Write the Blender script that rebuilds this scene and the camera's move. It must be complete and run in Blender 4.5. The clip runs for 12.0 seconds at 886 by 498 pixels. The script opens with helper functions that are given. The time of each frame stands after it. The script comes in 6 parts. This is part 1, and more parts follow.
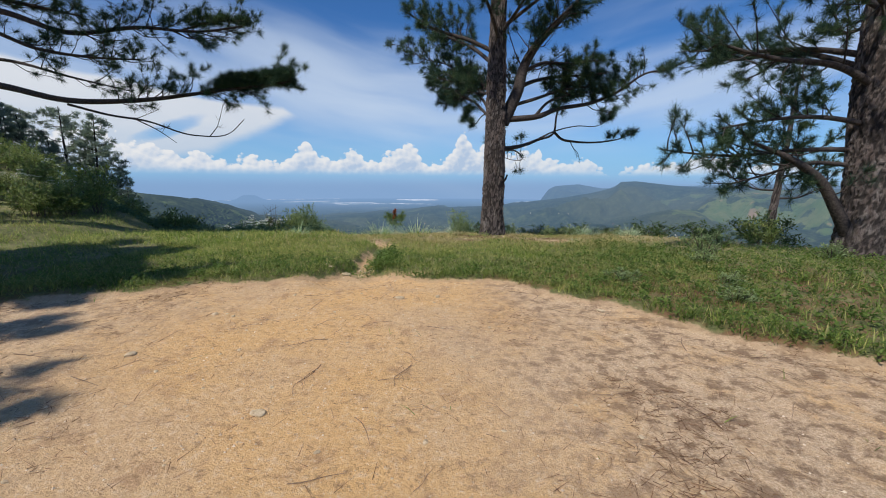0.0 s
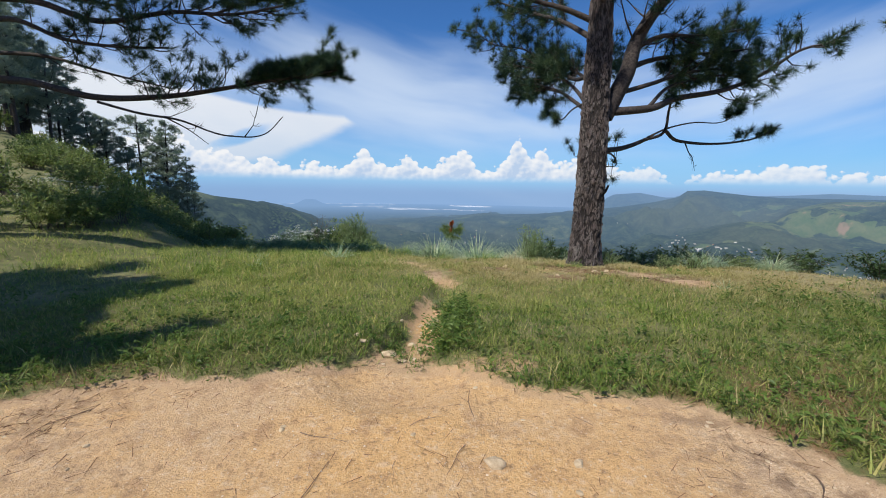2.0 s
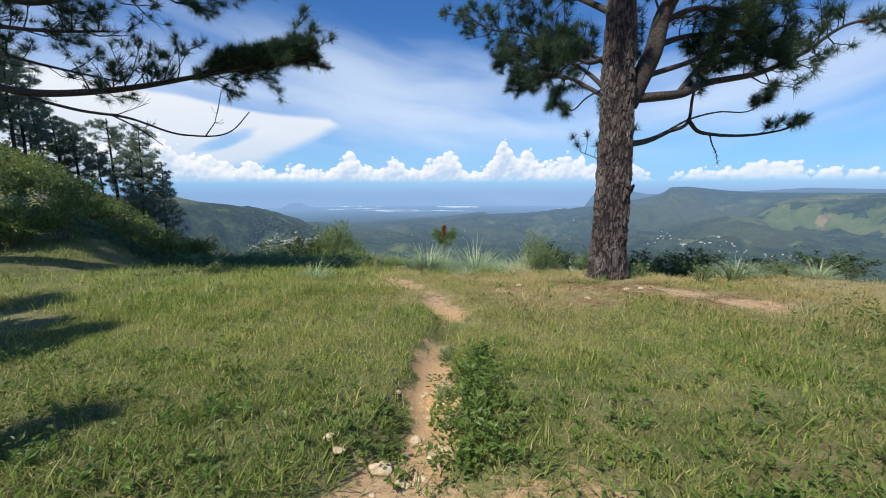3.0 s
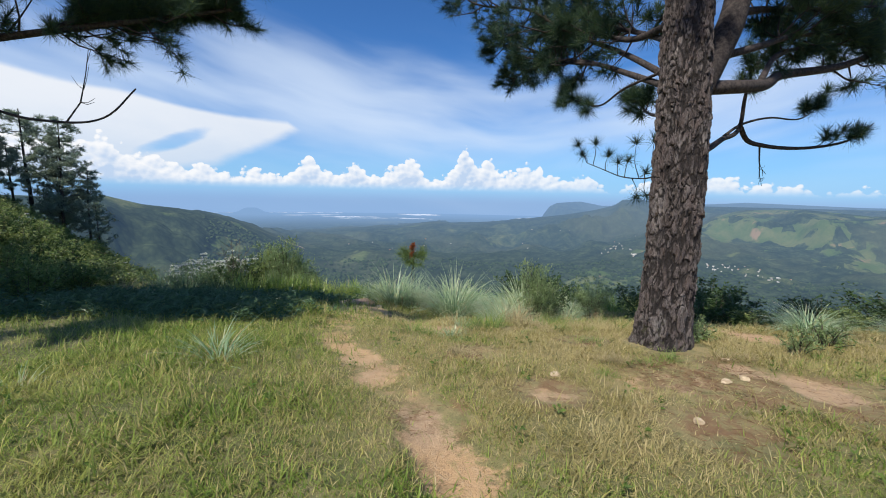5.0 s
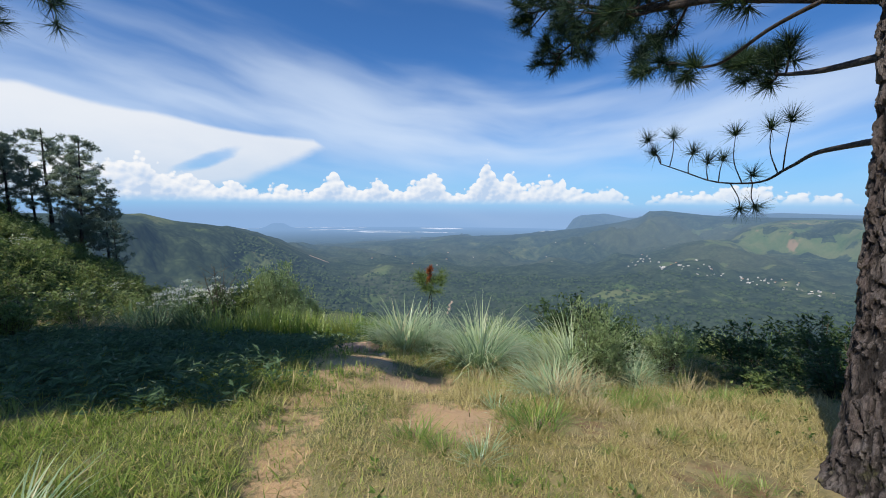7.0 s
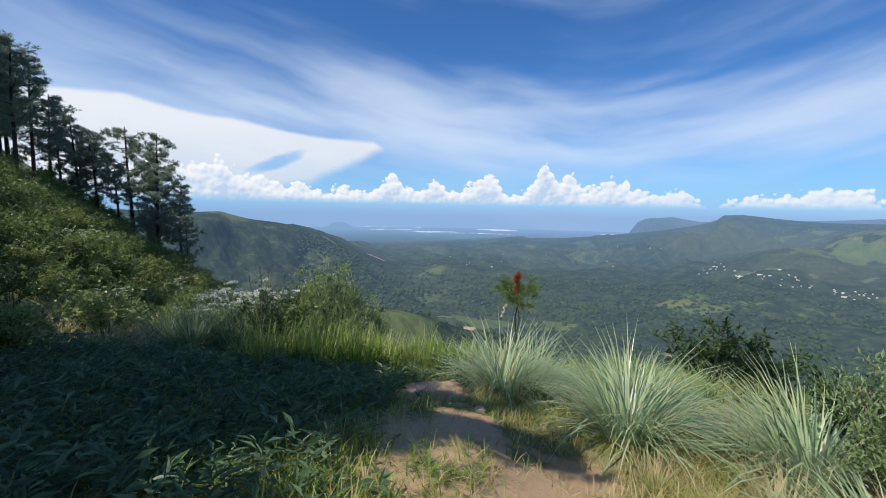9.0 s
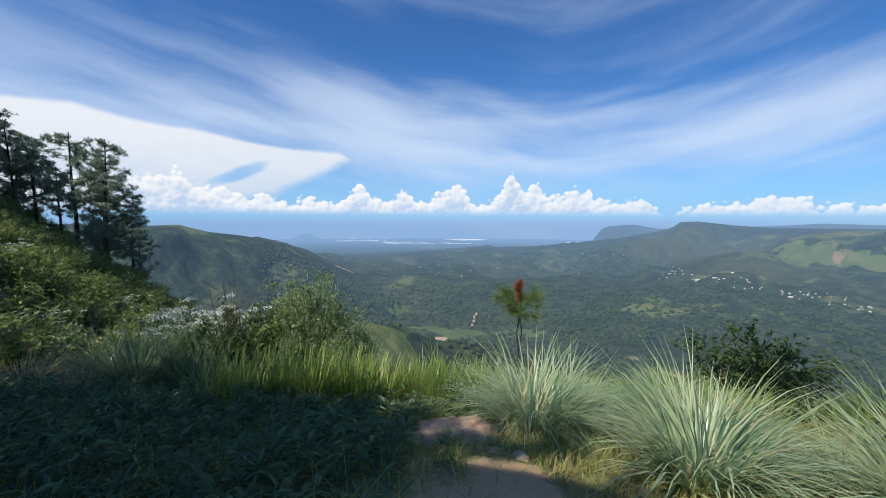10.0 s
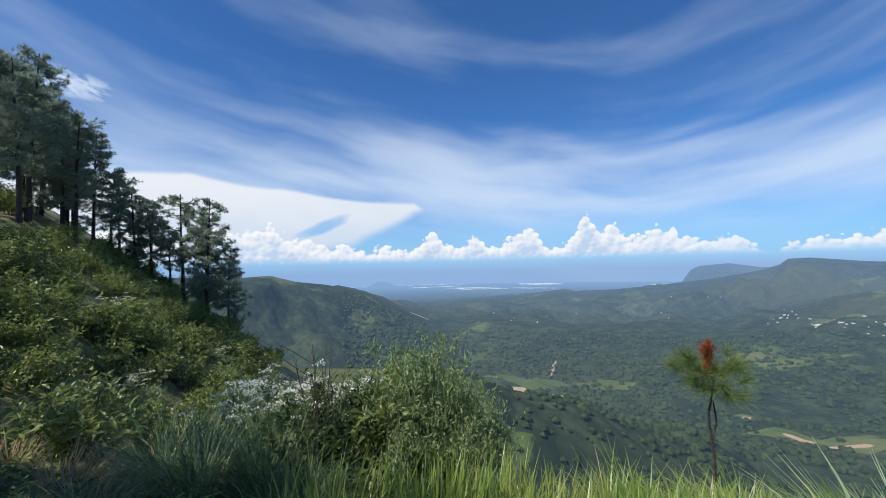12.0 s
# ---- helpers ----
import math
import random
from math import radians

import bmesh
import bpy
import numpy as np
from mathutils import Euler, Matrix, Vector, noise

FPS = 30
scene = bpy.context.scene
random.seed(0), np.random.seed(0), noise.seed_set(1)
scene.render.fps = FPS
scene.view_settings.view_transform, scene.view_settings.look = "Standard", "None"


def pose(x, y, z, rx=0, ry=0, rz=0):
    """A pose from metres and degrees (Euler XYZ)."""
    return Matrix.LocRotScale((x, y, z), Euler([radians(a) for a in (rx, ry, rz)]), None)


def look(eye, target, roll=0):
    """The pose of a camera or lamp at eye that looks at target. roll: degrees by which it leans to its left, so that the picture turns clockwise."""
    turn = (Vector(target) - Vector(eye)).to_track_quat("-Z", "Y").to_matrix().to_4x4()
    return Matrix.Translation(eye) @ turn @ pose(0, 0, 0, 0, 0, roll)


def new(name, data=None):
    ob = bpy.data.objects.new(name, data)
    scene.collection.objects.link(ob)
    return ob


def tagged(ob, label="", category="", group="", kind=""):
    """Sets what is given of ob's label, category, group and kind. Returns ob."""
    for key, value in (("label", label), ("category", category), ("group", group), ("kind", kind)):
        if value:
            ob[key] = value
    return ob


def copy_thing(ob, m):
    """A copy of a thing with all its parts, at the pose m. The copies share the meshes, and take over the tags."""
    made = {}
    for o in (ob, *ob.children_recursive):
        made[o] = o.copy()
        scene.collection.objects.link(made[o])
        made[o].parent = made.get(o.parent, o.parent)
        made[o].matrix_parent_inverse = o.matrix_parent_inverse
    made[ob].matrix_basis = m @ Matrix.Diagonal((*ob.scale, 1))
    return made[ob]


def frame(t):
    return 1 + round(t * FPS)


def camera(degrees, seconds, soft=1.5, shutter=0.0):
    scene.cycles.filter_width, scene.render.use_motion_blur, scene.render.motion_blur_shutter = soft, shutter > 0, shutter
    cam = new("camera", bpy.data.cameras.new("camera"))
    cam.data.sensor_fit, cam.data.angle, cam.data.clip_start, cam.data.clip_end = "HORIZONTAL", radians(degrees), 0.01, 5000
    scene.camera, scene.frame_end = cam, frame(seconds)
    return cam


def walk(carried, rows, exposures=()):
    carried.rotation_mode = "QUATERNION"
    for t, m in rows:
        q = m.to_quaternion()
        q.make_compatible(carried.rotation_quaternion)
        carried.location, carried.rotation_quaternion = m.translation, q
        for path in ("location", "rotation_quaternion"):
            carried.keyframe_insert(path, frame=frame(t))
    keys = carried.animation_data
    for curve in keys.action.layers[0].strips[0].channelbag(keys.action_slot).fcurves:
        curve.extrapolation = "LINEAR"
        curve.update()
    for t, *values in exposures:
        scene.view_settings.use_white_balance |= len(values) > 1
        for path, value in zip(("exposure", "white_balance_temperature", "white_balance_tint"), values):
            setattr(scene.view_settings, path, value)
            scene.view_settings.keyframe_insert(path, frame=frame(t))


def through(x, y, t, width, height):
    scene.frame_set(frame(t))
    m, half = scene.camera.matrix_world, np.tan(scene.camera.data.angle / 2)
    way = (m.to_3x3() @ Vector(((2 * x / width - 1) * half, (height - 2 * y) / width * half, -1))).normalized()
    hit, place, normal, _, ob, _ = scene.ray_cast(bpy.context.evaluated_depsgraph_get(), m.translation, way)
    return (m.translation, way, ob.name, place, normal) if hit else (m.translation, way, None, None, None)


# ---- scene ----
cam = camera(94.2, 12.0, soft=1.0)
PATH = [
    (0, (0.146, -0.772, 1.419), (0.153, 1.2, 1.085), 0.3),
    (0.5, (0.129, -0.073, 1.425), (0.107, 1.901, 1.11), 0.4),
    (1, (-0.023, 0.587, 1.436), (-0.096, 2.563, 1.136), 0.8),
    (1.5, (-0.191, 1.262, 1.45), (-0.332, 3.236, 1.156), 0.9),
    (2, (-0.394, 1.878, 1.504), (-0.635, 3.84, 1.198), 0.9),
    (2.5, (-0.646, 2.581, 1.523), (-0.887, 4.543, 1.22), 0.5),
    (3, (-0.749, 3.279, 1.542), (-0.935, 5.247, 1.241), -0.2),
    (3.2, (-0.835, 3.51, 1.574), (-0.981, 5.481, 1.264), -0.0),
    (4.8, (-1.282, 5.705, 1.653), (-1.288, 7.687, 1.382), 1.4),
    (5, (-1.29, 5.945, 1.709), (-1.287, 7.928, 1.447), 1.1),
    (5.5, (-1.302, 6.546, 1.747), (-1.288, 8.533, 1.519), 0.9),
    (6, (-1.315, 7.117, 1.768), (-1.308, 9.106, 1.561), 0.6),
    (6.5, (-1.295, 7.729, 1.76), (-1.33, 9.719, 1.563), 0.3),
    (7, (-1.291, 8.403, 1.727), (-1.398, 10.391, 1.529), 0.4),
    (7.5, (-1.407, 9.089, 1.66), (-1.606, 11.069, 1.456), 0.6),
    (7.7, (-1.467, 9.32, 1.583), (-1.709, 11.294, 1.374), 0.6),
    (9.3, (-2.691, 11.372, 1.43), (-3.065, 13.328, 1.247), 1.1),
    (9.5, (-2.842, 11.584, 1.393), (-3.183, 13.548, 1.23), 0.9),
    (10, (-3.232, 12.107, 1.244), (-3.456, 14.089, 1.099), 0.3),
    (10.5, (-3.715, 12.683, 1.162), (-3.885, 14.673, 1.063), -1.4),
    (11, (-4.096, 13.266, 1.12), (-4.333, 15.249, 0.999), -2.5),
    (11.5, (-4.511, 13.811, 1.122), (-4.97, 15.758, 1.077), -1.1),
    (12, (-4.782, 14.229, 1.152), (-5.346, 16.146, 1.231), -1.4),
]
walk(cam, [(t, look(eye, target, roll)) for t, eye, target, roll in PATH], [(0, -0.22), (1.5, -0.12), (2.5, 0.03), (3.2, 0.08), (5, 0.05), (7.5, 0.0), (9.5, 0.03), (12, 0.02)])

# ---------------------------------------------------------------- light
SUN_DIR = Vector((-0.38, -0.50, 0.86)).normalized()
sun_data = bpy.data.lights.new("sun", "SUN")
sun_data.energy, sun_data.angle, sun_data.color = 5.0, radians(0.53), (1.0, 0.94, 0.84)
sun = new("sun", sun_data)
sun.matrix_world = look(SUN_DIR * 60, (0, 0, 0))


class Nodes:
    """Short hand for node trees."""

    def __init__(self, tree):
        self.tree = tree
        tree.nodes.clear()

    def add(self, kind, **inputs):
        node = self.tree.nodes.new(kind)
        for key, value in inputs.items():
            self.set(node, key, value)
        return node

    def set(self, node, key, value):
        socket = node.inputs[int(key[1:])] if key[0] == "i" and key[1:].isdigit() else node.inputs[key.replace("_", " ")]
        if isinstance(value, bpy.types.NodeSocket):
            self.tree.links.new(value, socket)
        else:
            socket.default_value = value

    def math(self, op, a, b=0.0, c=0.0, clamp=False):
        node = self.add("ShaderNodeMath", i0=a, i1=b, i2=c)
        node.operation, node.use_clamp = op, clamp
        return node.outputs[0]

    def step(self, lo, hi, x, out0=0.0, out1=1.0):
        node = self.add("ShaderNodeMapRange", i0=x, i1=lo, i2=hi, i3=out0, i4=out1)
        node.interpolation_type = "SMOOTHSTEP"
        return node.outputs[0]

    def mix(self, fac, a, b):
        node = self.tree.nodes.new("ShaderNodeMix")
        node.data_type = "RGBA"
        for n, v in ((0, fac), (6, a), (7, b)):
            if isinstance(v, bpy.types.NodeSocket):
                self.tree.links.new(v, node.inputs[n])
            else:
                node.inputs[n].default_value = v if n == 0 or len(v) == 4 else (*v, 1.0)
        return node.outputs[2]

    def noise(self, vector, scale, detail=4.0, rough=0.55, distort=0.0, dims="3D"):
        node = self.tree.nodes.new("ShaderNodeTexNoise")
        node.noise_dimensions = dims
        for key, v in (("Vector", vector), ("Scale", scale), ("Detail", detail), ("Roughness", rough), ("Distortion", distort)):
            self.set(node, key, v)
        return node.outputs["Fac"]

    def voronoi(self, vector, scale, feature="F1", out="Distance", smooth=None):
        node = self.tree.nodes.new("ShaderNodeTexVoronoi")
        node.feature = feature
        self.set(node, "Vector", vector)
        self.set(node, "Scale", scale)
        if smooth is not None:
            self.set(node, "Smoothness", smooth)
        return node.outputs[out]

    def xyz(self, x, y, z=0.0):
        return self.add("ShaderNodeCombineXYZ", i0=x, i1=y, i2=z).outputs[0]

    def ramp(self, fac, stops, mode="LINEAR"):
        node = self.add("ShaderNodeValToRGB", i0=fac)
        node.color_ramp.interpolation = mode
        e = node.color_ramp.elements
        while len(e) < len(stops):
            e.new(0.5)
        for n, (p, v) in enumerate(stops):
            e[n].position = p
            e[n].color = (v, v, v, 1) if isinstance(v, (int, float)) else (*v, 1)
        return node.outputs[0]


def sky_world():
    world = bpy.data.worlds.new("sky")
    world.use_nodes = True
    scene.world = world
    n = Nodes(world.node_tree)
    way = n.add("ShaderNodeTexCoord").outputs["Generated"]
    parts = n.add("ShaderNodeSeparateXYZ", i0=way)
    x, y, z = parts.outputs
    deg = 180 / math.pi
    az = n.math("MULTIPLY", n.math("ARCTAN2", x, y), deg)
    el = n.math("MULTIPLY", n.math("ARCSINE", z), deg)
    nishita = n.add("ShaderNodeTexSky")
    nishita.sky_type, nishita.sun_disc = "NISHITA", False
    nishita.sun_elevation = math.asin(SUN_DIR.z)
    nishita.sun_rotation = math.atan2(SUN_DIR.x, SUN_DIR.y)
    nishita.altitude, nishita.air_density, nishita.dust_density, nishita.ozone_density = 600, 1.0, 0.3, 3.0
    scaled = n.add("ShaderNodeVectorMath", i0=nishita.outputs[0])
    scaled.operation = "SCALE"
    n.set(scaled, "Scale", 0.082)
    clear = n.add("ShaderNodeVectorMath", i0=scaled.outputs[0], i1=(0.52, 1.00, 1.52))
    clear.operation = "MULTIPLY"
    # the damp blue air that lies low over the plain
    low = n.step(-1.5, 9.0, el, 1.0, 0.0)
    sky = n.mix(n.math("MULTIPLY", low, 0.8), clear.outputs[0], (0.30, 0.56, 0.93))
    ground_air = n.step(0.9, -1.2, el)
    sky = n.mix(ground_air, sky, (0.27, 0.44, 0.72))

    # thin high cloud, drawn out in long falling streaks
    off = n.math("SUBTRACT", az, 10.0)
    bent = n.math("SUBTRACT", el, n.math("MULTIPLY", n.math("SQRT", n.math("ADD", n.math("MULTIPLY", off, off), 60.0)), 0.19))
    warp = n.math("MULTIPLY", n.math("SUBTRACT", n.noise(n.xyz(n.math("MULTIPLY", az, 0.045), n.math("MULTIPLY", el, 0.06), 4.4), 1.0, 2), 0.5), 5.0)
    v = n.math("ADD", bent, warp)
    wide = n.noise(n.xyz(n.math("MULTIPLY", az, 0.020), n.math("MULTIPLY", v, 0.13), 3.3), 1.0, 3, 0.45, 0.2)
    fine = n.noise(n.xyz(n.math("MULTIPLY", az, 0.075), n.math("MULTIPLY", v, 0.34), 8.1), 1.0, 4, 0.5, 0.3)
    streak = n.math("ADD", n.math("MULTIPLY", wide, 0.78), n.math("MULTIPLY", fine, 0.22))
    keep = n.ramp(n.math("DIVIDE", el, 60.0), [(0.0, 0.15), (0.05, 0.25), (0.10, 0.85), (0.16, 1.0), (0.25, 0.85), (0.33, 0.50), (0.55, 0.35), (1.0, 0.25)])
    veil = n.math("MULTIPLY", n.math("MULTIPLY", n.step(2.0, 8.0, el), n.step(19.0, 9.0, el)), 0.085)
    cirrus = n.math("MULTIPLY", n.step(0.40, 0.76, n.math("ADD", streak, veil)), keep)
    # a torn scrap of cloud high in the west
    wx, wy = n.math("DIVIDE", n.math("ADD", az, 60.0), 6.5), n.math("DIVIDE", n.math("SUBTRACT", n.math("ADD", el, n.math("MULTIPLY", az, 0.10)), 13.4), 1.7)
    scrap = n.math("MULTIPLY", n.step(1.2, 0.1, n.math("ADD", n.math("MULTIPLY", wx, wx), n.math("MULTIPLY", wy, wy))), n.step(0.40, 0.62, n.noise(n.xyz(n.math("MULTIPLY", az, 0.22), n.math("MULTIPLY", v, 0.7), 1.7), 1.0, 5, 0.6, 0.4)))
    cirrus = n.math("MAXIMUM", cirrus, scrap)
    sky = n.mix(n.math("MULTIPLY", cirrus, 0.80), sky, (0.68, 0.80, 0.97))

    # broad bank with a pointed end, low in the north-west
    fray = n.math("MULTIPLY", n.math("SUBTRACT", n.noise(n.xyz(n.math("MULTIPLY", az, 0.16), n.math("MULTIPLY", el, 0.4), 5.0), 1.0, 5, 0.6), 0.5), 2.6)
    a01 = n.math("DIVIDE", n.math("ADD", az, 70.0), 60.0, clamp=True)
    top = n.math("MULTIPLY", n.ramp(a01, [(0.0, 0.55), (0.12, 0.62), (0.29, 0.765), (0.365, 0.78), (0.45, 0.72), (0.54, 0.70), (0.65, 0.627), (0.73, 0.60), (0.828, 0.587), (0.853, 0.53), (0.88, 0.46), (1.0, 0.40)]), 15.0)
    bottom = n.math("MULTIPLY", n.ramp(a01, [(0.0, 0.10), (0.55, 0.12), (0.62, 0.15), (0.69, 0.20), (0.735, 0.29), (0.775, 0.37), (0.815, 0.45), (0.853, 0.53), (1.0, 0.62)]), 15.0)
    gap = n.math("MULTIPLY", fray, 0.22)
    bank = n.math("MULTIPLY", n.step(-0.1, 0.55, n.math("SUBTRACT", top, n.math("ADD", el, gap))), n.step(-0.7, 1.0, n.math("SUBTRACT", n.math("ADD", el, n.math("MULTIPLY", fray, 0.5)), bottom)))
    hx = n.math("ADD", az, 32.6)
    hy = n.math("SUBTRACT", n.math("SUBTRACT", el, 5.5), n.math("MULTIPLY", hx, 0.40))
    hole = n.math("ADD", n.math("ADD", n.math("POWER", n.math("DIVIDE", hx, 3.4), 2.0), n.math("POWER", n.math("DIVIDE", hy, 0.85), 2.0)), n.math("MULTIPLY", fray, 0.9))
    bank = n.math("MULTIPLY", bank, n.step(0.3, 1.7, hole))
    bank_tone = n.mix(n.step(1.0, 11.0, n.math("ADD", el, n.math("MULTIPLY", fray, 1.6))), (0.62, 0.72, 0.86), (0.84, 0.87, 0.92))
    sky = n.mix(n.math("MULTIPLY", bank, 0.90), sky, bank_tone)

    # row of heaped clouds standing along the horizon
    tops = [(-60, 4.2), (-41, 4.6), (-39.3, 5.2), (-37.5, 4.2), (-35.7, 3.6), (-32.5, 2.7), (-29.7, 2.7), (-26.9, 1.9), (-25.5, 2.6), (-22.6, 2.1), (-20.3, 2.6), (-18.0, 4.3), (-15.7, 2.6), (-13.8, 2.2), (-11.9, 4.5), (-9.9, 2.6),
            (-7.5, 3.0), (-4.5, 4.9), (-2.3, 2.7), (-0.2, 2.3), (1.6, 3.9), (3.0, 5.9), (4.8, 3.9), (6.7, 4.3), (7.9, 2.8), (12.6, 4.0), (13.6, 2.4), (17.5, 2.6), (23.1, 1.3), (28.9, 2.2), (32.7, 2.5), (39, 1.4)]
    c01 = n.math("DIVIDE", n.math("ADD", az, 75.0), 150.0, clamp=True)
    crown = n.math("MULTIPLY", n.ramp(c01, [((a + 75) / 150, h / 10) for a, h in tops], "EASE"), 11.2)

    def puff(dx, dy):
        p = n.xyz(n.math("ADD", n.math("MULTIPLY", az, 0.50), dx), n.math("ADD", n.math("MULTIPLY", el, 0.60), dy), 2.0)
        big = n.voronoi(p, 1.0, "SMOOTH_F1", smooth=0.35)
        mid = n.voronoi(p, 2.6, "SMOOTH_F1", smooth=0.3)
        tiny = n.noise(p, 6.0, 4, 0.6)
        one = n.math("MULTIPLY", n.math("SUBTRACT", 0.42, big), 2.7)
        two = n.math("MULTIPLY", n.math("SUBTRACT", 0.42, mid), 1.7)
        three = n.math("MULTIPLY", n.math("SUBTRACT", tiny, 0.5), 1.0)
        return n.math("ADD", n.math("ADD", one, two), three)

    here, beside = puff(0.0, 0.0), puff(-0.15, 0.20)
    over = n.math("MAXIMUM", n.math("SUBTRACT", el, crown), 0.0)
    depth = n.math("SUBTRACT", n.math("SUBTRACT", n.math("ADD", crown, n.math("MULTIPLY", here, 0.8)), el), n.math("MULTIPLY", over, 0.8))
    heap = n.math("MULTIPLY", n.step(-0.08, 0.30, depth), n.step(0.3, 1.5, el))
    relief = n.math("SUBTRACT", here, beside)
    bright = n.math("ADD", n.math("MULTIPLY", relief, 0.42), n.step(3.4, 0.1, depth, 0.12, 0.85))
    heap_tone = n.mix(n.math("ADD", bright, 0.0, clamp=True), (0.52, 0.65, 0.85), (0.93, 0.94, 0.96))
    fade = n.ramp(c01, [(0.0, 0.95), (0.55, 0.95), (0.64, 0.75), (0.68, 0.85), (1.0, 0.80)])
    sky = n.mix(n.math("MULTIPLY", heap, fade), sky, heap_tone)
    out = n.add("ShaderNodeBackground", Color=sky, Strength=1.0)
    n.tree.links.new(out.outputs[0], n.add("ShaderNodeOutputWorld").inputs[0])


sky_world()


# ---------------------------------------------------------------- materials
def material(name, build):
    mat = bpy.data.materials.new(name)
    mat.use_nodes = True
    n = Nodes(mat.node_tree)
    shader = build(n)
    n.tree.links.new(shader, n.add("ShaderNodeOutputMaterial").inputs[0])
    return mat


def surface(n, colour, rough=0.8, height=None, bump=0.3, distance=0.01, **more):
    node = n.add("ShaderNodeBsdfPrincipled", Base_Color=colour, Roughness=rough)
    for key, value in more.items():
        n.set(node, key, value)
    if height is not None:
        b = n.add("ShaderNodeBump", Strength=bump, Distance=distance, Height=height)
        n.tree.links.new(b.outputs[0], node.inputs["Normal"])
    return node.outputs[0]


def spot(n):
    return n.add("ShaderNodeNewGeometry").outputs["Position"]


def ground_look(n):
    p = spot(n)
    attr = n.add("ShaderNodeAttribute")
    attr.attribute_name = "bare"
    wob = n.math("MULTIPLY", n.math("SUBTRACT", n.noise(p, 4.5, 7, 0.75), 0.5), 1.5)
    bare = n.step(0.36, 0.64, n.math("ADD", attr.outputs["Fac"], wob))
    red = n.add("ShaderNodeAttribute")
    red.attribute_name = "red"
    sep = n.add("ShaderNodeSeparateXYZ", i0=p)
    big, mid, grit, dust = n.noise(p, 0.55, 5, 0.6), n.noise(p, 3.2, 7, 0.7), n.noise(p, 55.0, 5, 0.75), n.noise(p, 17.0, 6, 0.72)
    sand = n.mix(n.step(0.38, 0.66, big), (0.65, 0.395, 0.165), (0.58, 0.39, 0.215))
    sand = n.mix(n.math("MULTIPLY", n.step(0.50, 0.70, mid), 0.75), sand, (0.35, 0.205, 0.105))
    sand = n.mix(n.math("MULTIPLY", n.step(0.52, 0.66, dust), 0.45), sand, (0.70, 0.555, 0.385))
    sand = n.mix(n.math("MULTIPLY", n.step(0.47, 0.33, dust), 0.72), sand, (0.26, 0.155, 0.08))
    sand = n.mix(n.math("MULTIPLY", n.step(0.57, 0.66, grit), 0.70), sand, (0.68, 0.58, 0.44))
    sand = n.mix(n.math("MULTIPLY", n.step(0.45, 0.34, grit), 0.65), sand, (0.22, 0.14, 0.08))
    swept = n.noise(n.xyz(n.math("ADD", n.math("MULTIPLY", sep.outputs[0], 2.2), n.math("MULTIPLY", sep.outputs[1], 1.4)), n.math("MULTIPLY", sep.outputs[1], 6.5)), 1.0, 7, 0.74, 0.8)
    gravel = n.mix(n.step(0.40, 0.62, n.noise(p, 70.0, 4, 0.8)), (0.42, 0.295, 0.185), (0.72, 0.565, 0.405))
    sand = n.mix(n.math("MULTIPLY", red.outputs["Fac"], n.step(0.30, 0.55, n.noise(p, 2.0, 6, 0.7), 0.2, 0.75)), sand, gravel)
    blot = n.math("ADD", n.math("MULTIPLY", swept, 0.25), n.math("MULTIPLY", n.noise(p, 7.0, 8, 0.75, 0.3), 0.75))
    sand = n.mix(n.math("MULTIPLY", n.step(0.47, 0.58, blot), n.math("MULTIPLY", red.outputs["Fac"], 0.82)), sand, (0.205, 0.125, 0.072))
    rim = n.math("MULTIPLY", n.step(0.98, 0.80, attr.outputs["Fac"]), 0.6)
    sand = n.mix(rim, sand, (0.44, 0.30, 0.18))
    turf = n.mix(n.step(0.38, 0.62, n.noise(p, 2.2, 5, 0.65)), (0.120, 0.135, 0.044), (0.220, 0.200, 0.088))
    turf = n.mix(n.step(0.5, 0.75, n.noise(p, 14.0, 4, 0.7)), turf, (0.050, 0.075, 0.020))
    dry = n.add("ShaderNodeAttribute")
    dry.attribute_name = "dry"
    turf = n.mix(n.math("MULTIPLY", dry.outputs["Fac"], n.step(0.30, 0.60, n.noise(p, 5.0, 6, 0.7))), turf, (0.33, 0.265, 0.125))
    turf = n.mix(n.math("MULTIPLY", n.step(0.44, 0.58, n.noise(p, 3.0, 7, 0.75)), n.math("MULTIPLY", red.outputs["Fac"], 0.85)), turf, (0.21, 0.105, 0.055))
    colour = n.mix(bare, turf, sand)
    height = n.math("ADD", n.math("MULTIPLY", grit, 0.5), n.math("ADD", n.math("MULTIPLY", mid, 1.5), n.math("MULTIPLY", dust, 0.9)))
    return surface(n, colour, 0.95, height, 1.0, 0.022)


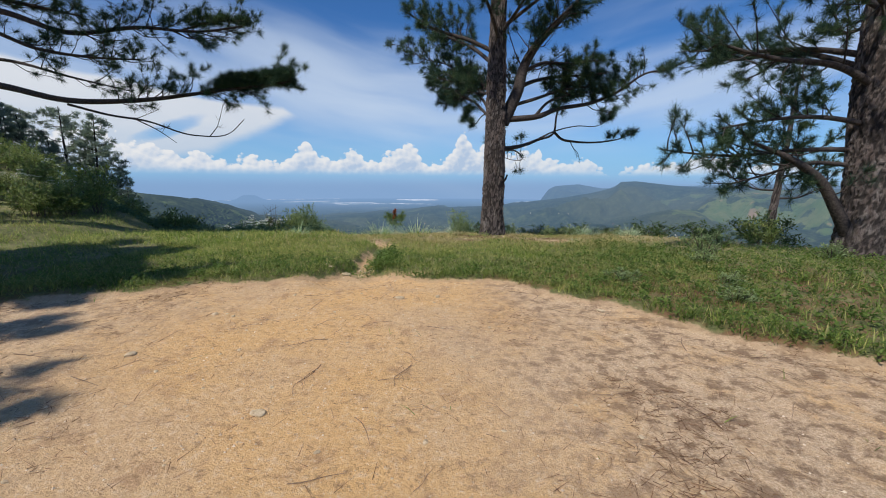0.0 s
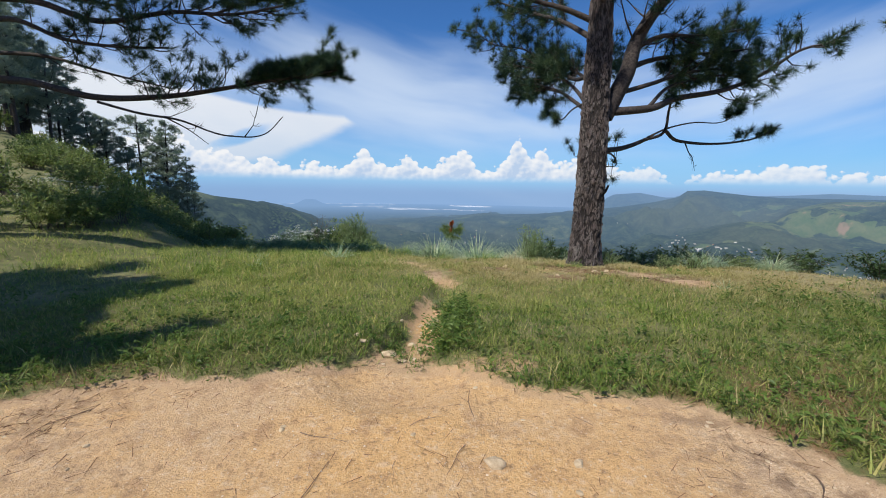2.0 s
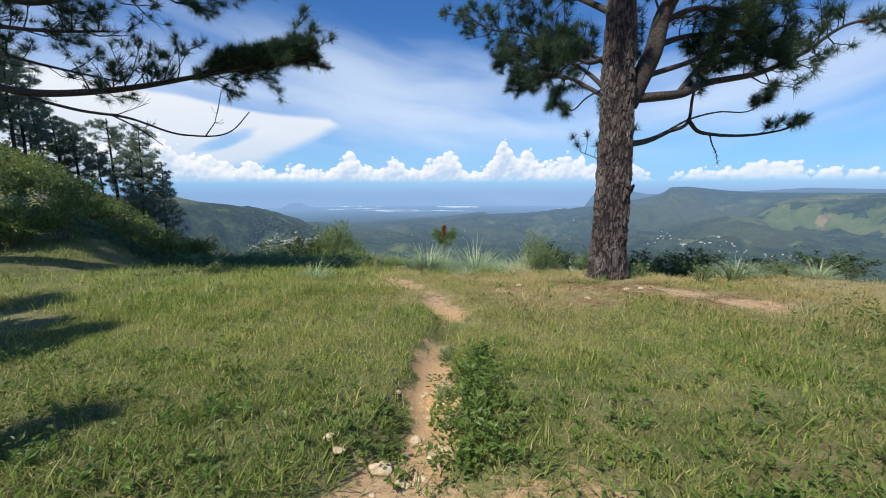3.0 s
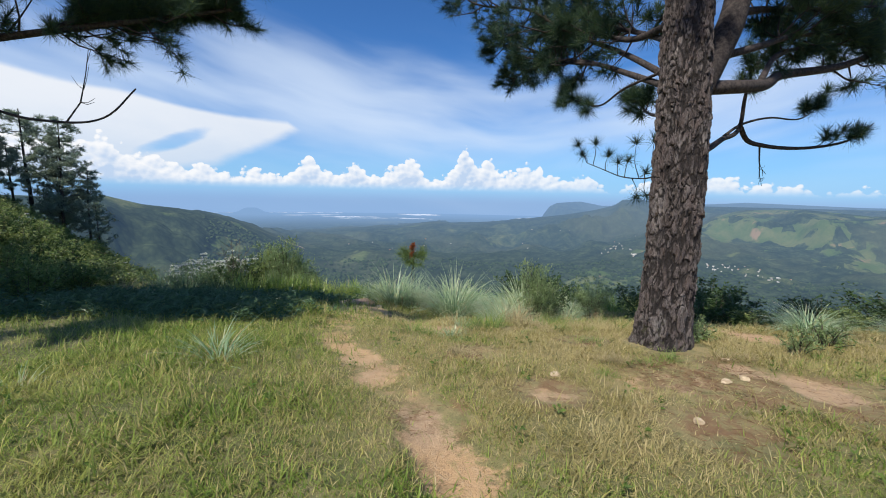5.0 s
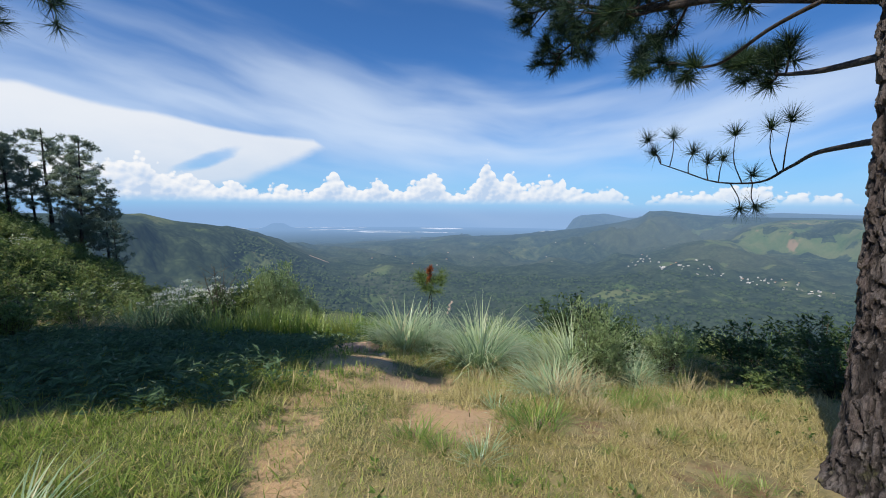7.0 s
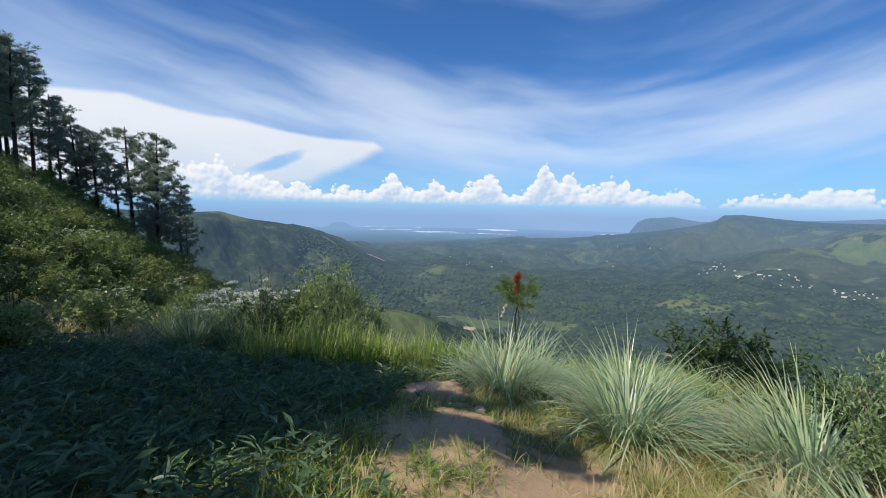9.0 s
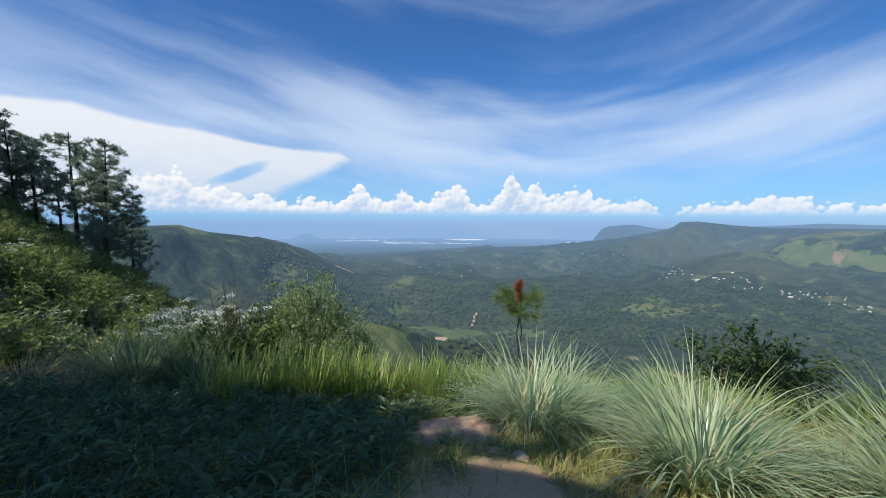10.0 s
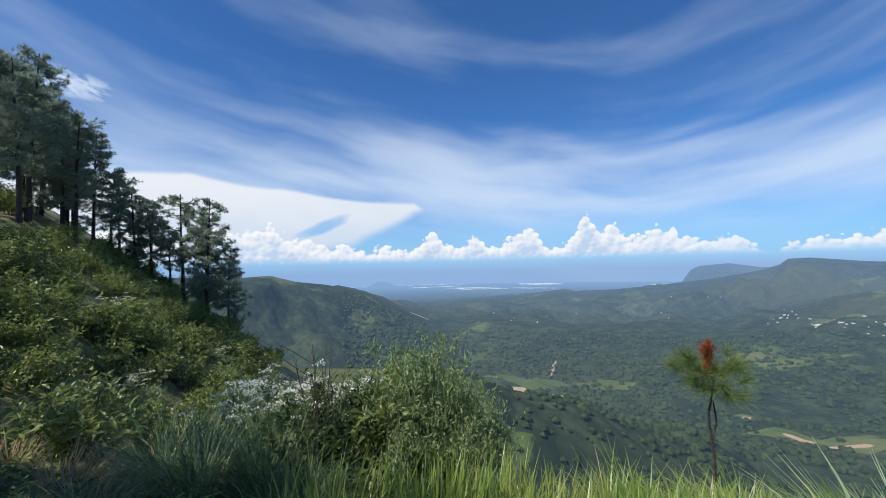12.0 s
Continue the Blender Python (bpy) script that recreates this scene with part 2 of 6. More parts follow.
def painted_haze(n, shader, far, lake):
    """A far surface with blue haze painted on as a glow growing with distance."""
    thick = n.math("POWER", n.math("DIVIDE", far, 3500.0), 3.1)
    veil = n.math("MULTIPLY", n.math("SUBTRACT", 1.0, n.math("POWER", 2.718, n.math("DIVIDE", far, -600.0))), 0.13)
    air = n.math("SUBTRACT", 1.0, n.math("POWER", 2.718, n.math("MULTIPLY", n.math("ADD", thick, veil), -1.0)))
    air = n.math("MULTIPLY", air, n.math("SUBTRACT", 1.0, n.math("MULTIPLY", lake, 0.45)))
    # bluish glow stands in for haze; nothing here gives off light
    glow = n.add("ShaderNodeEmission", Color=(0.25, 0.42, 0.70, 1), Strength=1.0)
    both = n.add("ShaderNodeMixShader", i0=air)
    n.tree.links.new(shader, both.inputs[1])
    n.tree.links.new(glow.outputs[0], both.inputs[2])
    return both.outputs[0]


def distance_look(n):
    """Far wooded land, its haze of distance painted on as glow."""
    p = spot(n)
    sep = n.add("ShaderNodeSeparateXYZ", i0=p)
    flat = n.xyz(sep.outputs[0], sep.outputs[1], 0.0)
    far = n.math("SQRT", n.math("ADD", n.math("MULTIPLY", sep.outputs[0], sep.outputs[0]), n.math("MULTIPLY", sep.outputs[1], sep.outputs[1])))
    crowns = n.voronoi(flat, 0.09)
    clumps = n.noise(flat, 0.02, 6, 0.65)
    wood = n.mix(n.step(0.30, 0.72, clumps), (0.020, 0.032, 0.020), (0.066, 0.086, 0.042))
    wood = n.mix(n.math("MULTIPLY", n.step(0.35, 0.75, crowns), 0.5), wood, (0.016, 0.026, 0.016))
    open_land = n.noise(flat, 0.0030, 7, 0.66, 0.8)
    kept = n.add("ShaderNodeAttribute")
    kept.attribute_name = "meadow"
    plots = n.add("ShaderNodeSeparateXYZ", i0=n.voronoi(flat, 0.024, "F1", "Color")).outputs[0]
    lawn = n.step(0.60, 0.64, n.math("ADD", open_land, n.math("MULTIPLY", kept.outputs["Fac"], n.math("MULTIPLY", plots, 1.2))))
    field = n.mix(n.step(0.42, 0.60, n.noise(flat, 0.010, 5, 0.6)), (0.085, 0.125, 0.038), (0.14, 0.155, 0.060))
    field = n.mix(n.step(0.62, 0.70, n.noise(flat, 0.013, 3, 0.6)), field, (0.28, 0.19, 0.11))
    colour = n.mix(n.math("MULTIPLY", lawn, 0.85), wood, field)
    lake = n.add("ShaderNodeAttribute")
    lake.attribute_name = "lake"
    earth = n.add("ShaderNodeAttribute")
    earth.attribute_name = "soil"
    grazed = n.add("ShaderNodeAttribute")
    grazed.attribute_name = "pasture"
    open_hill = n.mix(n.step(0.35, 0.65, n.noise(flat, 0.02, 6, 0.7)), (0.070, 0.098, 0.036), (0.150, 0.155, 0.066))
    open_hill = n.mix(n.math("MULTIPLY", n.step(0.56, 0.62, n.noise(flat, 0.06, 4, 0.7)), 0.8), open_hill, (0.040, 0.062, 0.026))
    ragged = n.step(0.40, 0.72, n.math("ADD", grazed.outputs["Fac"], n.math("MULTIPLY", n.math("SUBTRACT", n.noise(flat, 0.03, 5, 0.7), 0.5), 0.8)))
    colour = n.mix(ragged, colour, open_hill)
    # broad olive scrub tracts; their contrast also stands in for cloud shadow
    tract = n.noise(flat, 0.0016, 5, 0.6, 0.5)
    colour = n.mix(n.math("MULTIPLY", n.step(0.48, 0.62, tract), 0.40), colour, (0.105, 0.110, 0.058))
    worn = n.math("ADD", earth.outputs["Fac"], n.math("MULTIPLY", n.math("SUBTRACT", n.noise(flat, 0.09, 4, 0.7), 0.5), 0.9))
    colour = n.mix(n.step(0.42, 0.60, worn), colour, n.mix(n.noise(flat, 0.15, 4, 0.7), (0.30, 0.20, 0.13), (0.50, 0.38, 0.26)))
    # pale lake colour: the sky's reflection painted onto a matt surface
    colour = n.mix(lake.outputs["Fac"], colour, (0.80, 0.83, 0.85))
    height = n.math("ADD", n.math("MULTIPLY", crowns, -2.5), n.math("MULTIPLY", clumps, 3.0))
    land = n.add("ShaderNodeBsdfDiffuse", Color=colour)
    bump = n.add("ShaderNodeBump", Strength=0.8, Distance=1.0, Height=height)
    n.tree.links.new(bump.outputs[0], land.inputs["Normal"])
    return painted_haze(n, land.outputs[0], far, lake.outputs["Fac"])


def woods_look(n):
    """Tree crowns of the valley woods, with the same painted haze."""
    geo = n.add("ShaderNodeNewGeometry")
    p = geo.outputs["Position"]
    sep = n.add("ShaderNodeSeparateXYZ", i0=p)
    far = n.math("SQRT", n.math("ADD", n.math("MULTIPLY", sep.outputs[0], sep.outputs[0]), n.math("MULTIPLY", sep.outputs[1], sep.outputs[1])))
    tone = n.mix(geo.outputs["Random Per Island"], (0.026, 0.042, 0.020), (0.080, 0.112, 0.042))
    tone = n.mix(n.step(0.35, 0.65, n.noise(p, 0.9, 5, 0.75)), tone, (0.045, 0.066, 0.028))
    land = n.add("ShaderNodeBsdfDiffuse", Color=tone)
    bump = n.add("ShaderNodeBump", Strength=1.0, Distance=1.2, Height=n.noise(p, 0.6, 5, 0.75))
    n.tree.links.new(bump.outputs[0], land.inputs["Normal"])
    return painted_haze(n, land.outputs[0], far, 0.0)


def bark_look(n):
    p = n.add("ShaderNodeTexCoord").outputs["Object"]
    sep = n.add("ShaderNodeSeparateXYZ", i0=p)
    tall = n.xyz(sep.outputs[0], sep.outputs[1], n.math("MULTIPLY", sep.outputs[2], 0.33))
    sway = n.add("ShaderNodeTexNoise", Scale=9.0, Detail=4.0)
    n.tree.links.new(tall, sway.inputs["Vector"])
    shift = n.add("ShaderNodeVectorMath", i0=sway.outputs["Color"], i1=(0.07, 0.07, 0.07))
    shift.operation = "MULTIPLY"
    bent = n.add("ShaderNodeVectorMath", i0=tall, i1=shift.outputs[0])
    flake = n.noise(bent.outputs[0], 30.0, 8, 0.8, 1.2)
    chip = n.voronoi(bent.outputs[0], 26.0, "DISTANCE_TO_EDGE")
    plate = n.add("ShaderNodeSeparateXYZ", i0=n.voronoi(bent.outputs[0], 14.0, "F1", "Color")).outputs[0]
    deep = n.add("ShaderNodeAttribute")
    deep.attribute_name = "cleft_shade"
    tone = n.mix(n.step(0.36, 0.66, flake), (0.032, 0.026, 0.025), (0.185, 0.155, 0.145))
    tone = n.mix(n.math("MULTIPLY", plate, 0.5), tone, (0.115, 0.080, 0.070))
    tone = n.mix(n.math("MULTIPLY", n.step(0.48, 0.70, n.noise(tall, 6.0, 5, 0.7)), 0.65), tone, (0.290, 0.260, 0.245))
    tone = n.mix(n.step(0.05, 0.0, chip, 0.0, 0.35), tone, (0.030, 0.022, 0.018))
    # clefts: darker bark, with their shade painted in near black
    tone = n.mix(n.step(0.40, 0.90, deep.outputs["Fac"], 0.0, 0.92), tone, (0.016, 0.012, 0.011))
    moss = n.math("MULTIPLY", n.step(0.54, 0.70, n.noise(p, 7.0, 5, 0.7)), n.step(0.9, 0.1, sep.outputs[2]))
    tone = n.mix(n.math("MULTIPLY", moss, 0.6), tone, (0.13, 0.13, 0.05))
    height = n.math("ADD", n.math("MULTIPLY", flake, 1.2), n.step(0.0, 0.07, chip, 0.0, 0.3))
    return surface(n, tone, 0.92, height, 1.0, 0.016)


def twig_look(n):
    p = spot(n)
    tone = n.mix(n.step(0.35, 0.68, n.noise(p, 22.0, 5, 0.7)), (0.020, 0.016, 0.015), (0.078, 0.062, 0.056))
    return surface(n, tone, 0.9, n.noise(p, 60.0, 4, 0.7), 0.6, 0.006)


def leaf_look(dark, light, tip=None, through=0.35, rough=0.5, gloss=0.25):
    """Thin leaves that let light through; each blade has its own tone."""

    def build(n):
        geo = n.add("ShaderNodeNewGeometry")
        each = geo.outputs["Random Per Island"]
        tone = n.mix(each, dark, light)
        patch = n.noise(geo.outputs["Position"], 0.9, 4, 0.6)
        tone = n.mix(n.math("MULTIPLY", n.step(0.40, 0.70, patch), 0.45), tone, tip or light)
        if tip:
            tone = n.mix(n.step(0.86, 0.93, each), tone, tip)
        glossy = n.add("ShaderNodeBsdfPrincipled", Base_Color=tone, Roughness=rough)
        n.set(glossy, "Specular IOR Level", gloss)
        lit = n.add("ShaderNodeBsdfTranslucent", Color=tone)
        both = n.add("ShaderNodeMixShader", i0=through)
        n.tree.links.new(glossy.outputs[0], both.inputs[1])
        n.tree.links.new(lit.outputs[0], both.inputs[2])
        return both.outputs[0]

    return build


def stone_look(n):
    p = spot(n)
    tone = n.mix(n.step(0.35, 0.65, n.noise(p, 18.0, 5, 0.65)), (0.42, 0.31, 0.19), (0.62, 0.50, 0.34))
    return surface(n, tone, 0.9, n.noise(p, 40.0, 5, 0.7), 0.6, 0.01)


def plain_look(dark, light, scale=20.0, rough=0.85):
    def build(n):
        p = spot(n)
        return surface(n, n.mix(n.step(0.3, 0.7, n.noise(p, scale, 5, 0.6)), dark, light), rough, n.noise(p, scale * 2, 4), 0.3, 0.005)

    return build


M_GROUND = material("earth_and_turf", ground_look)
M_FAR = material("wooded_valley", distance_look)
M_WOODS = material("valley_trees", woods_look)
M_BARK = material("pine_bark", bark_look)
M_TWIG = material("pine_twig", twig_look)
M_NEEDLE = material("pine_needles", leaf_look((0.020, 0.048, 0.036), (0.060, 0.112, 0.070), (0.110, 0.165, 0.055), 0.30, 0.45))
# paler, bluer needles: haze and sunlit brightness painted into the tone
M_NEEDLE_HAZED = material("pine_needles_hazed", leaf_look((0.180, 0.245, 0.205), (0.320, 0.395, 0.300), (0.340, 0.400, 0.260), 0.50, 0.5, 0.5))
M_SAPLING = material("young_pine_needles", leaf_look((0.095, 0.150, 0.045), (0.200, 0.270, 0.080), None, 0.40, 0.5))
M_DEAD = material("withered_needles", leaf_look((0.22, 0.055, 0.018), (0.40, 0.115, 0.035), None, 0.3, 0.7))
M_LAWN = material("short_grass", leaf_look((0.088, 0.165, 0.024), (0.34, 0.43, 0.085), (0.55, 0.50, 0.18), 0.44, 0.5))
M_LAWN_LUSH = material("lush_grass", leaf_look((0.060, 0.112, 0.020), (0.220, 0.300, 0.062), (0.39, 0.38, 0.125), 0.44, 0.5))
M_LAWN_DRY = material("parched_grass", leaf_look((0.25, 0.215, 0.080), (0.52, 0.46, 0.19), (0.62, 0.51, 0.28), 0.40, 0.6))
M_WEED = material("weed_leaves", leaf_look((0.070, 0.128, 0.026), (0.185, 0.270, 0.062), None, 0.42, 0.45))
M_BLUE = material("bluish_grass", leaf_look((0.20, 0.33, 0.17), (0.56, 0.68, 0.42), (0.66, 0.64, 0.40), 0.48, 0.34, 0.7))
M_TALL = material("tall_grass", leaf_look((0.090, 0.180, 0.030), (0.330, 0.450, 0.085), (0.50, 0.50, 0.16), 0.50, 0.36, 0.6))
M_STRAW = material("dry_grass", leaf_look((0.32, 0.25, 0.13), (0.56, 0.48, 0.28), None, 0.35, 0.7))
M_BUSH = material("shrub_leaves", leaf_look((0.095, 0.150, 0.042), (0.235, 0.315, 0.085), (0.330, 0.350, 0.120), 0.42, 0.42, 0.5))
M_BUSH_LIGHT = material("young_shrub_leaves", leaf_look((0.140, 0.220, 0.080), (0.340, 0.420, 0.190), None, 0.45, 0.42, 0.5))
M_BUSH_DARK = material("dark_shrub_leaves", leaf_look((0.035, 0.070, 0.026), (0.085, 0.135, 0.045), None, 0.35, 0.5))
# dark leaf tone with part of the hillside shade painted in
M_LEAF_SHADED = material("shade_painted_leaves", leaf_look((0.055, 0.110, 0.052), (0.165, 0.255, 0.118), None, 0.42, 0.42, 0.5))
M_FLOWER = material("white_blossom", leaf_look((0.72, 0.72, 0.62), (0.88, 0.88, 0.82), None, 0.35, 0.7))
M_STALK = material("woody_stalk", plain_look((0.06, 0.05, 0.035), (0.14, 0.11, 0.075)))
M_STONE = material("pale_stone", stone_look)
M_WALL = material("whitewashed_wall", plain_look((0.40, 0.39, 0.37), (0.58, 0.57, 0.54), 0.5))
M_ROOF = material("sheet_roof", plain_look((0.50, 0.49, 0.48), (0.66, 0.64, 0.62), 0.5, 0.5))
M_TILE = material("clay_roof", plain_look((0.30, 0.14, 0.09), (0.42, 0.22, 0.15), 0.5))


# ---------------------------------------------------------------- mesh helpers
rng = np.random.default_rng(7)


def mesh_of(name, verts, faces, mat, smooth=False, attributes=()):
    """A mesh from arrays of places and of triangles or quads."""
    verts, faces = np.asarray(verts, np.float32).reshape(-1, 3), np.asarray(faces, np.int32)
    data = bpy.data.meshes.new(name)
    data.vertices.add(len(verts))
    data.vertices.foreach_set("co", verts.ravel())
    data.loops.add(faces.size)
    data.loops.foreach_set("vertex_index", faces.ravel())
    data.polygons.add(len(faces))
    data.polygons.foreach_set("loop_start", np.arange(0, faces.size, faces.shape[1], dtype=np.int32))
    data.polygons.foreach_set("use_smooth", np.full(len(faces), smooth))
    data.update(calc_edges=True)
    for key, values in attributes:
        data.attributes.new(key, "FLOAT", "POINT").data.foreach_set("value", np.asarray(values, np.float32).ravel())
    data.materials.append(mat)
    return data


def part(name, data, parent, label=""):
    ob = new(name, data)
    ob.parent = parent
    return tagged(ob, label) if label else ob


def joined(pieces):
    """One pair of arrays from several."""
    verts, faces, at = [], [], 0
    for v, f in pieces:
        verts.append(v)
        faces.append(np.asarray(f) + at)
        at += len(v)
    return np.concatenate(verts), np.concatenate(faces)


def rnd2(i, j, seed):
    return np.modf(np.abs(np.sin(i * 127.1 + j * 311.7 + seed * 74.7) * 43758.5453))[0]


def value_noise(x, y, seed=0):
    i, j = np.floor(x), np.floor(y)
    u, v = x - i, y - j
    u, v = u * u * (3 - 2 * u), v * v * (3 - 2 * v)
    a, b, c, d = rnd2(i, j, seed), rnd2(i + 1, j, seed), rnd2(i, j + 1, seed), rnd2(i + 1, j + 1, seed)
    return (a * (1 - u) + b * u) * (1 - v) + (c * (1 - u) + d * u) * v - 0.5


def rolling(x, y, scale, octaves=4, seed=0):
    out, amp, norm = 0, 1.0, 0
    for k in range(octaves):
        out = out + amp * value_noise(x * scale * 2**k + 17.3 * k, y * scale * 2**k - 9.1 * k, seed + k)
        norm += amp
        amp *= 0.5
    return out / norm * 2


def cells(u, v, seed, wrap):
    """Distances to the two nearest of scattered seeds, and a number of the nearest one; wraps in u."""
    i, j = np.floor(u), np.floor(v)
    best = np.full(u.shape, 9.0)
    second, tag = best.copy(), np.zeros(u.shape)
    for di in (-1, 0, 1):
        for dj in (-1, 0, 1):
            ci, cj = i + di, j + dj
            wi = np.mod(ci, wrap)
            px, py = ci + 0.1 + 0.8 * rnd2(wi, cj, seed), cj + 0.1 + 0.8 * rnd2(wi, cj, seed + 5)
            d = np.hypot(u - px, v - py)
            nearer = d < best
            second = np.where(nearer, best, np.minimum(second, d))
            tag = np.where(nearer, rnd2(wi, cj, seed + 9), tag)
            best = np.where(nearer, d, best)
    return best, second, tag


def smooth01(lo, hi, x):
    t = np.clip((x - lo) / (hi - lo), 0, 1)
    return t * t * (3 - 2 * t)


def soft_max(a, b, k):
    h = np.clip(0.5 + 0.5 * (a - b) / k, 0, 1)
    return b * (1 - h) + a * h + k * h * (1 - h)


# ---------------------------------------------------------------- lie of the land
def earth_line(x):
    """How far the bare yard reaches ahead, at x."""
    return np.interp(x, (-30, -12, -8, -4.9, -3.5, -3.2, -2.9, -2.4, -1.9, -1.6, -1.42, -0.9, -0.45, -0.1, 0.4, 0.85, 1.05, 1.35, 1.8, 2.2, 2.5, 2.85, 3.5, 5, 8, 14, 30),
                     (0.5, 2.0, 2.8, 3.6, 4.13, 4.3, 4.5, 4.66, 4.75, 4.87, 5.15, 5.05, 4.91, 4.62, 4.6, 4.55, 4.5, 4.15, 3.78, 3.52, 3.13, 2.66, 2.1, 1.2, -0.5, -3, -6))


TRAIL = ((-1.12, 4.9, 0.40), (-1.13, 5.5, 0.18), (-1.13, 6.1, 0.16), (-1.13, 6.7, 0.14), (-1.11, 7.3, 0.11), (-1.05, 7.9, 0.17), (-1.10, 8.4, 0.24), (-1.27, 8.85, 0.20), (-1.45, 9.25, 0.18), (-1.80, 9.65, 0.18), (-2.0, 10.1, 0.25), (-2.45, 10.8, 0.23), (-2.8, 11.7, 0.26), (-3.0, 12.4, 0.25), (-3.0, 13.2, 0.30), (-3.0, 14.2, 0.55), (-3.2, 15.2, 0.65), (-3.5, 16.4, 0.50))
PATCHES = ((-1.45, 12.65, 0.62, 0.75, 0.8), (0.9, 9.7, 0.6, 0.3, 0.5), (1.95, 10.2, 0.22, 0.3, 0.7), (2.3, 9.6, 0.32, 0.38, 0.75), (2.75, 8.9, 0.45, 0.5, 0.7), (3.5, 12.3, 0.4, 1.0, 0.8), (3.8, 14.0, 0.4, 1.0, 0.7), (-0.3, 5.05, 0.45, 0.3, 0.55), (-2.2, 14.6, 0.6, 0.7, 0.8), (-1.8, 15.2, 0.5, 0.6, 0.8), (-0.3, 9.4, 0.25, 0.2, 0.55), (-0.3, 14.0, 0.5, 0.3, 0.6), (-1.95, 9.9, 0.25, 0.35, 0.75))


def trail_share(x, y):
    out = np.zeros(np.shape(x))
    for (x0, y0, w0), (x1, y1, w1) in zip(TRAIL, TRAIL[1:]):
        t = np.clip(((x - x0) * (x1 - x0) + (y - y0) * (y1 - y0)) / ((x1 - x0) ** 2 + (y1 - y0) ** 2), 0, 1)
        d = np.hypot(x - x0 - t * (x1 - x0), y - y0 - t * (y1 - y0))
        w = w0 + t * (w1 - w0)
        out = np.maximum(out, smooth01(1.8, 0.7, d / w))
    return out


def bare_share(x, y):
    wob = 0.30 * rolling(x, y, 0.9, 4, 3)
    yard = smooth01(0.16, -0.16, y - earth_line(x) - wob)
    out = np.maximum(yard, trail_share(x + 0.30 * rolling(x, y, 1.8, 4, 8), y) * (0.57 + 0.34 * smooth01(8.0, 6.0, y) + 0.16 * smooth01(13.3, 14.4, y) + 0.55 * rolling(x, y, 1.3, 3, 18) - 0.06))
    for px, py, rx, ry, much in PATCHES:
        out = np.maximum(out, much * smooth01(1.7, 0.3, np.hypot((x - px) / rx, (y - py) / ry) + 0.5 * rolling(x, y, 2.5, 3, 12)))
    return out


def litter_share(x, y):
    out = smooth01(-0.4, 2.2, x + 0.9 * rolling(x, y, 0.7, 3, 31)) * smooth01(6.2, 5.0, y)
    out = np.maximum(out, 0.6 * smooth01(-1.5, -3.5, x) * smooth01(6, 4, y))
    for px, py, r in ((1.5, 9.9, 1.3), (-0.3, 9.4, 0.6), (2.4, 9.3, 1.1), (-1.35, 8.95, 0.5), (0.8, 8.8, 0.7), (-0.2, 12.4, 0.7), (-0.9, 10.6, 0.5), (0.6, 11.2, 0.6)):
        out = np.maximum(out, 0.9 * smooth01(r, 0.3 * r, np.hypot(x - px, y - py)))
    return out


def parched_share(x, y):
    return smooth01(-3.2, -0.6, x + 1.2 * rolling(x, y, 0.8, 3, 93)) * smooth01(7.6, 9.6, y) * smooth01(17.5, 14.5, y)


RIDGES = (
    # bearing, height of the crest in degrees from the eye, distance; width before and behind the crest
    (((-80, -9, 240), (-40, -12.0, 260), (-16.3, -13.9, 300), (-13, -14.7, 310), (-8, -16.4, 330), (0, -17.6, 350), (12, -22, 380), (25, -28, 400), (60, -30, 400)), 150, 170),
    (((-90, 1.0, 1200), (-60, -0.3, 1300), (-42, -0.95, 1300), (-39, -0.8, 1320), (-36, -1.7, 1350), (-32.5, -2.2, 1380), (-30.4, -2.6, 1400), (-27.5, -3.6, 1440), (-24.5, -4.7, 1480), (-21.5, -6.1, 1520), (-18.4, -7.3, 1550), (-8, -8.8, 1600)), 560, 900),
    (((-40, -6.2, 2200), (-24.5, -5.6, 2250), (-20.7, -5.15, 2300), (-16, -5.0, 2330), (-12, -4.7, 2350), (-5.8, -4.4, 2400), (-1.2, -3.72, 2430), (1.8, -3.95, 2440), (6, -3.65, 2460), (11.5, -3.0, 2520), (16.5, -2.3, 2580), (19.9, -1.63, 2620), (22.4, -0.95, 2650), (23.3, -0.2, 2650), (25, -0.12, 2650), (27, -0.35, 2650), (29, -0.58, 2650), (32, -0.78, 2650), (50, -0.7, 2700), (90, -0.8, 2700)), 820, 500),
    (((11.5, -4.0, 3300), (13.2, -2.9, 3300), (14.4, -1.25, 3350), (15.3, -0.8, 3350), (18.2, -0.55, 3400), (21.0, -1.05, 3450), (26, -0.9, 3300), (33, -0.5, 3500), (36, -0.25, 3500), (45, -0.5, 3500), (90, -0.6, 3300)), 600, 700),
    (((18, -8.2, 1750), (22, -5.9, 1800), (25.5, -4.65, 1830), (28, -3.75, 1860), (29.6, -3.45, 1870), (31.7, -3.5, 1900), (34, -4.4, 1900), (40, -4.6, 1850), (60, -5.0, 1900), (90, -5, 1900)), 520, 330),
    (((26, -5.0, 2100), (30, -3.8, 2130), (31.7, -3.2, 2150), (32.8, -2.2, 2180), (34.4, -1.5, 2200), (36.1, -1.05, 2200), (38.6, -0.95, 2200), (41, -0.85, 2180), (46, -1.3, 2100), (60, -1.0, 2100), (90, 0, 2000)), 560, 400),
)


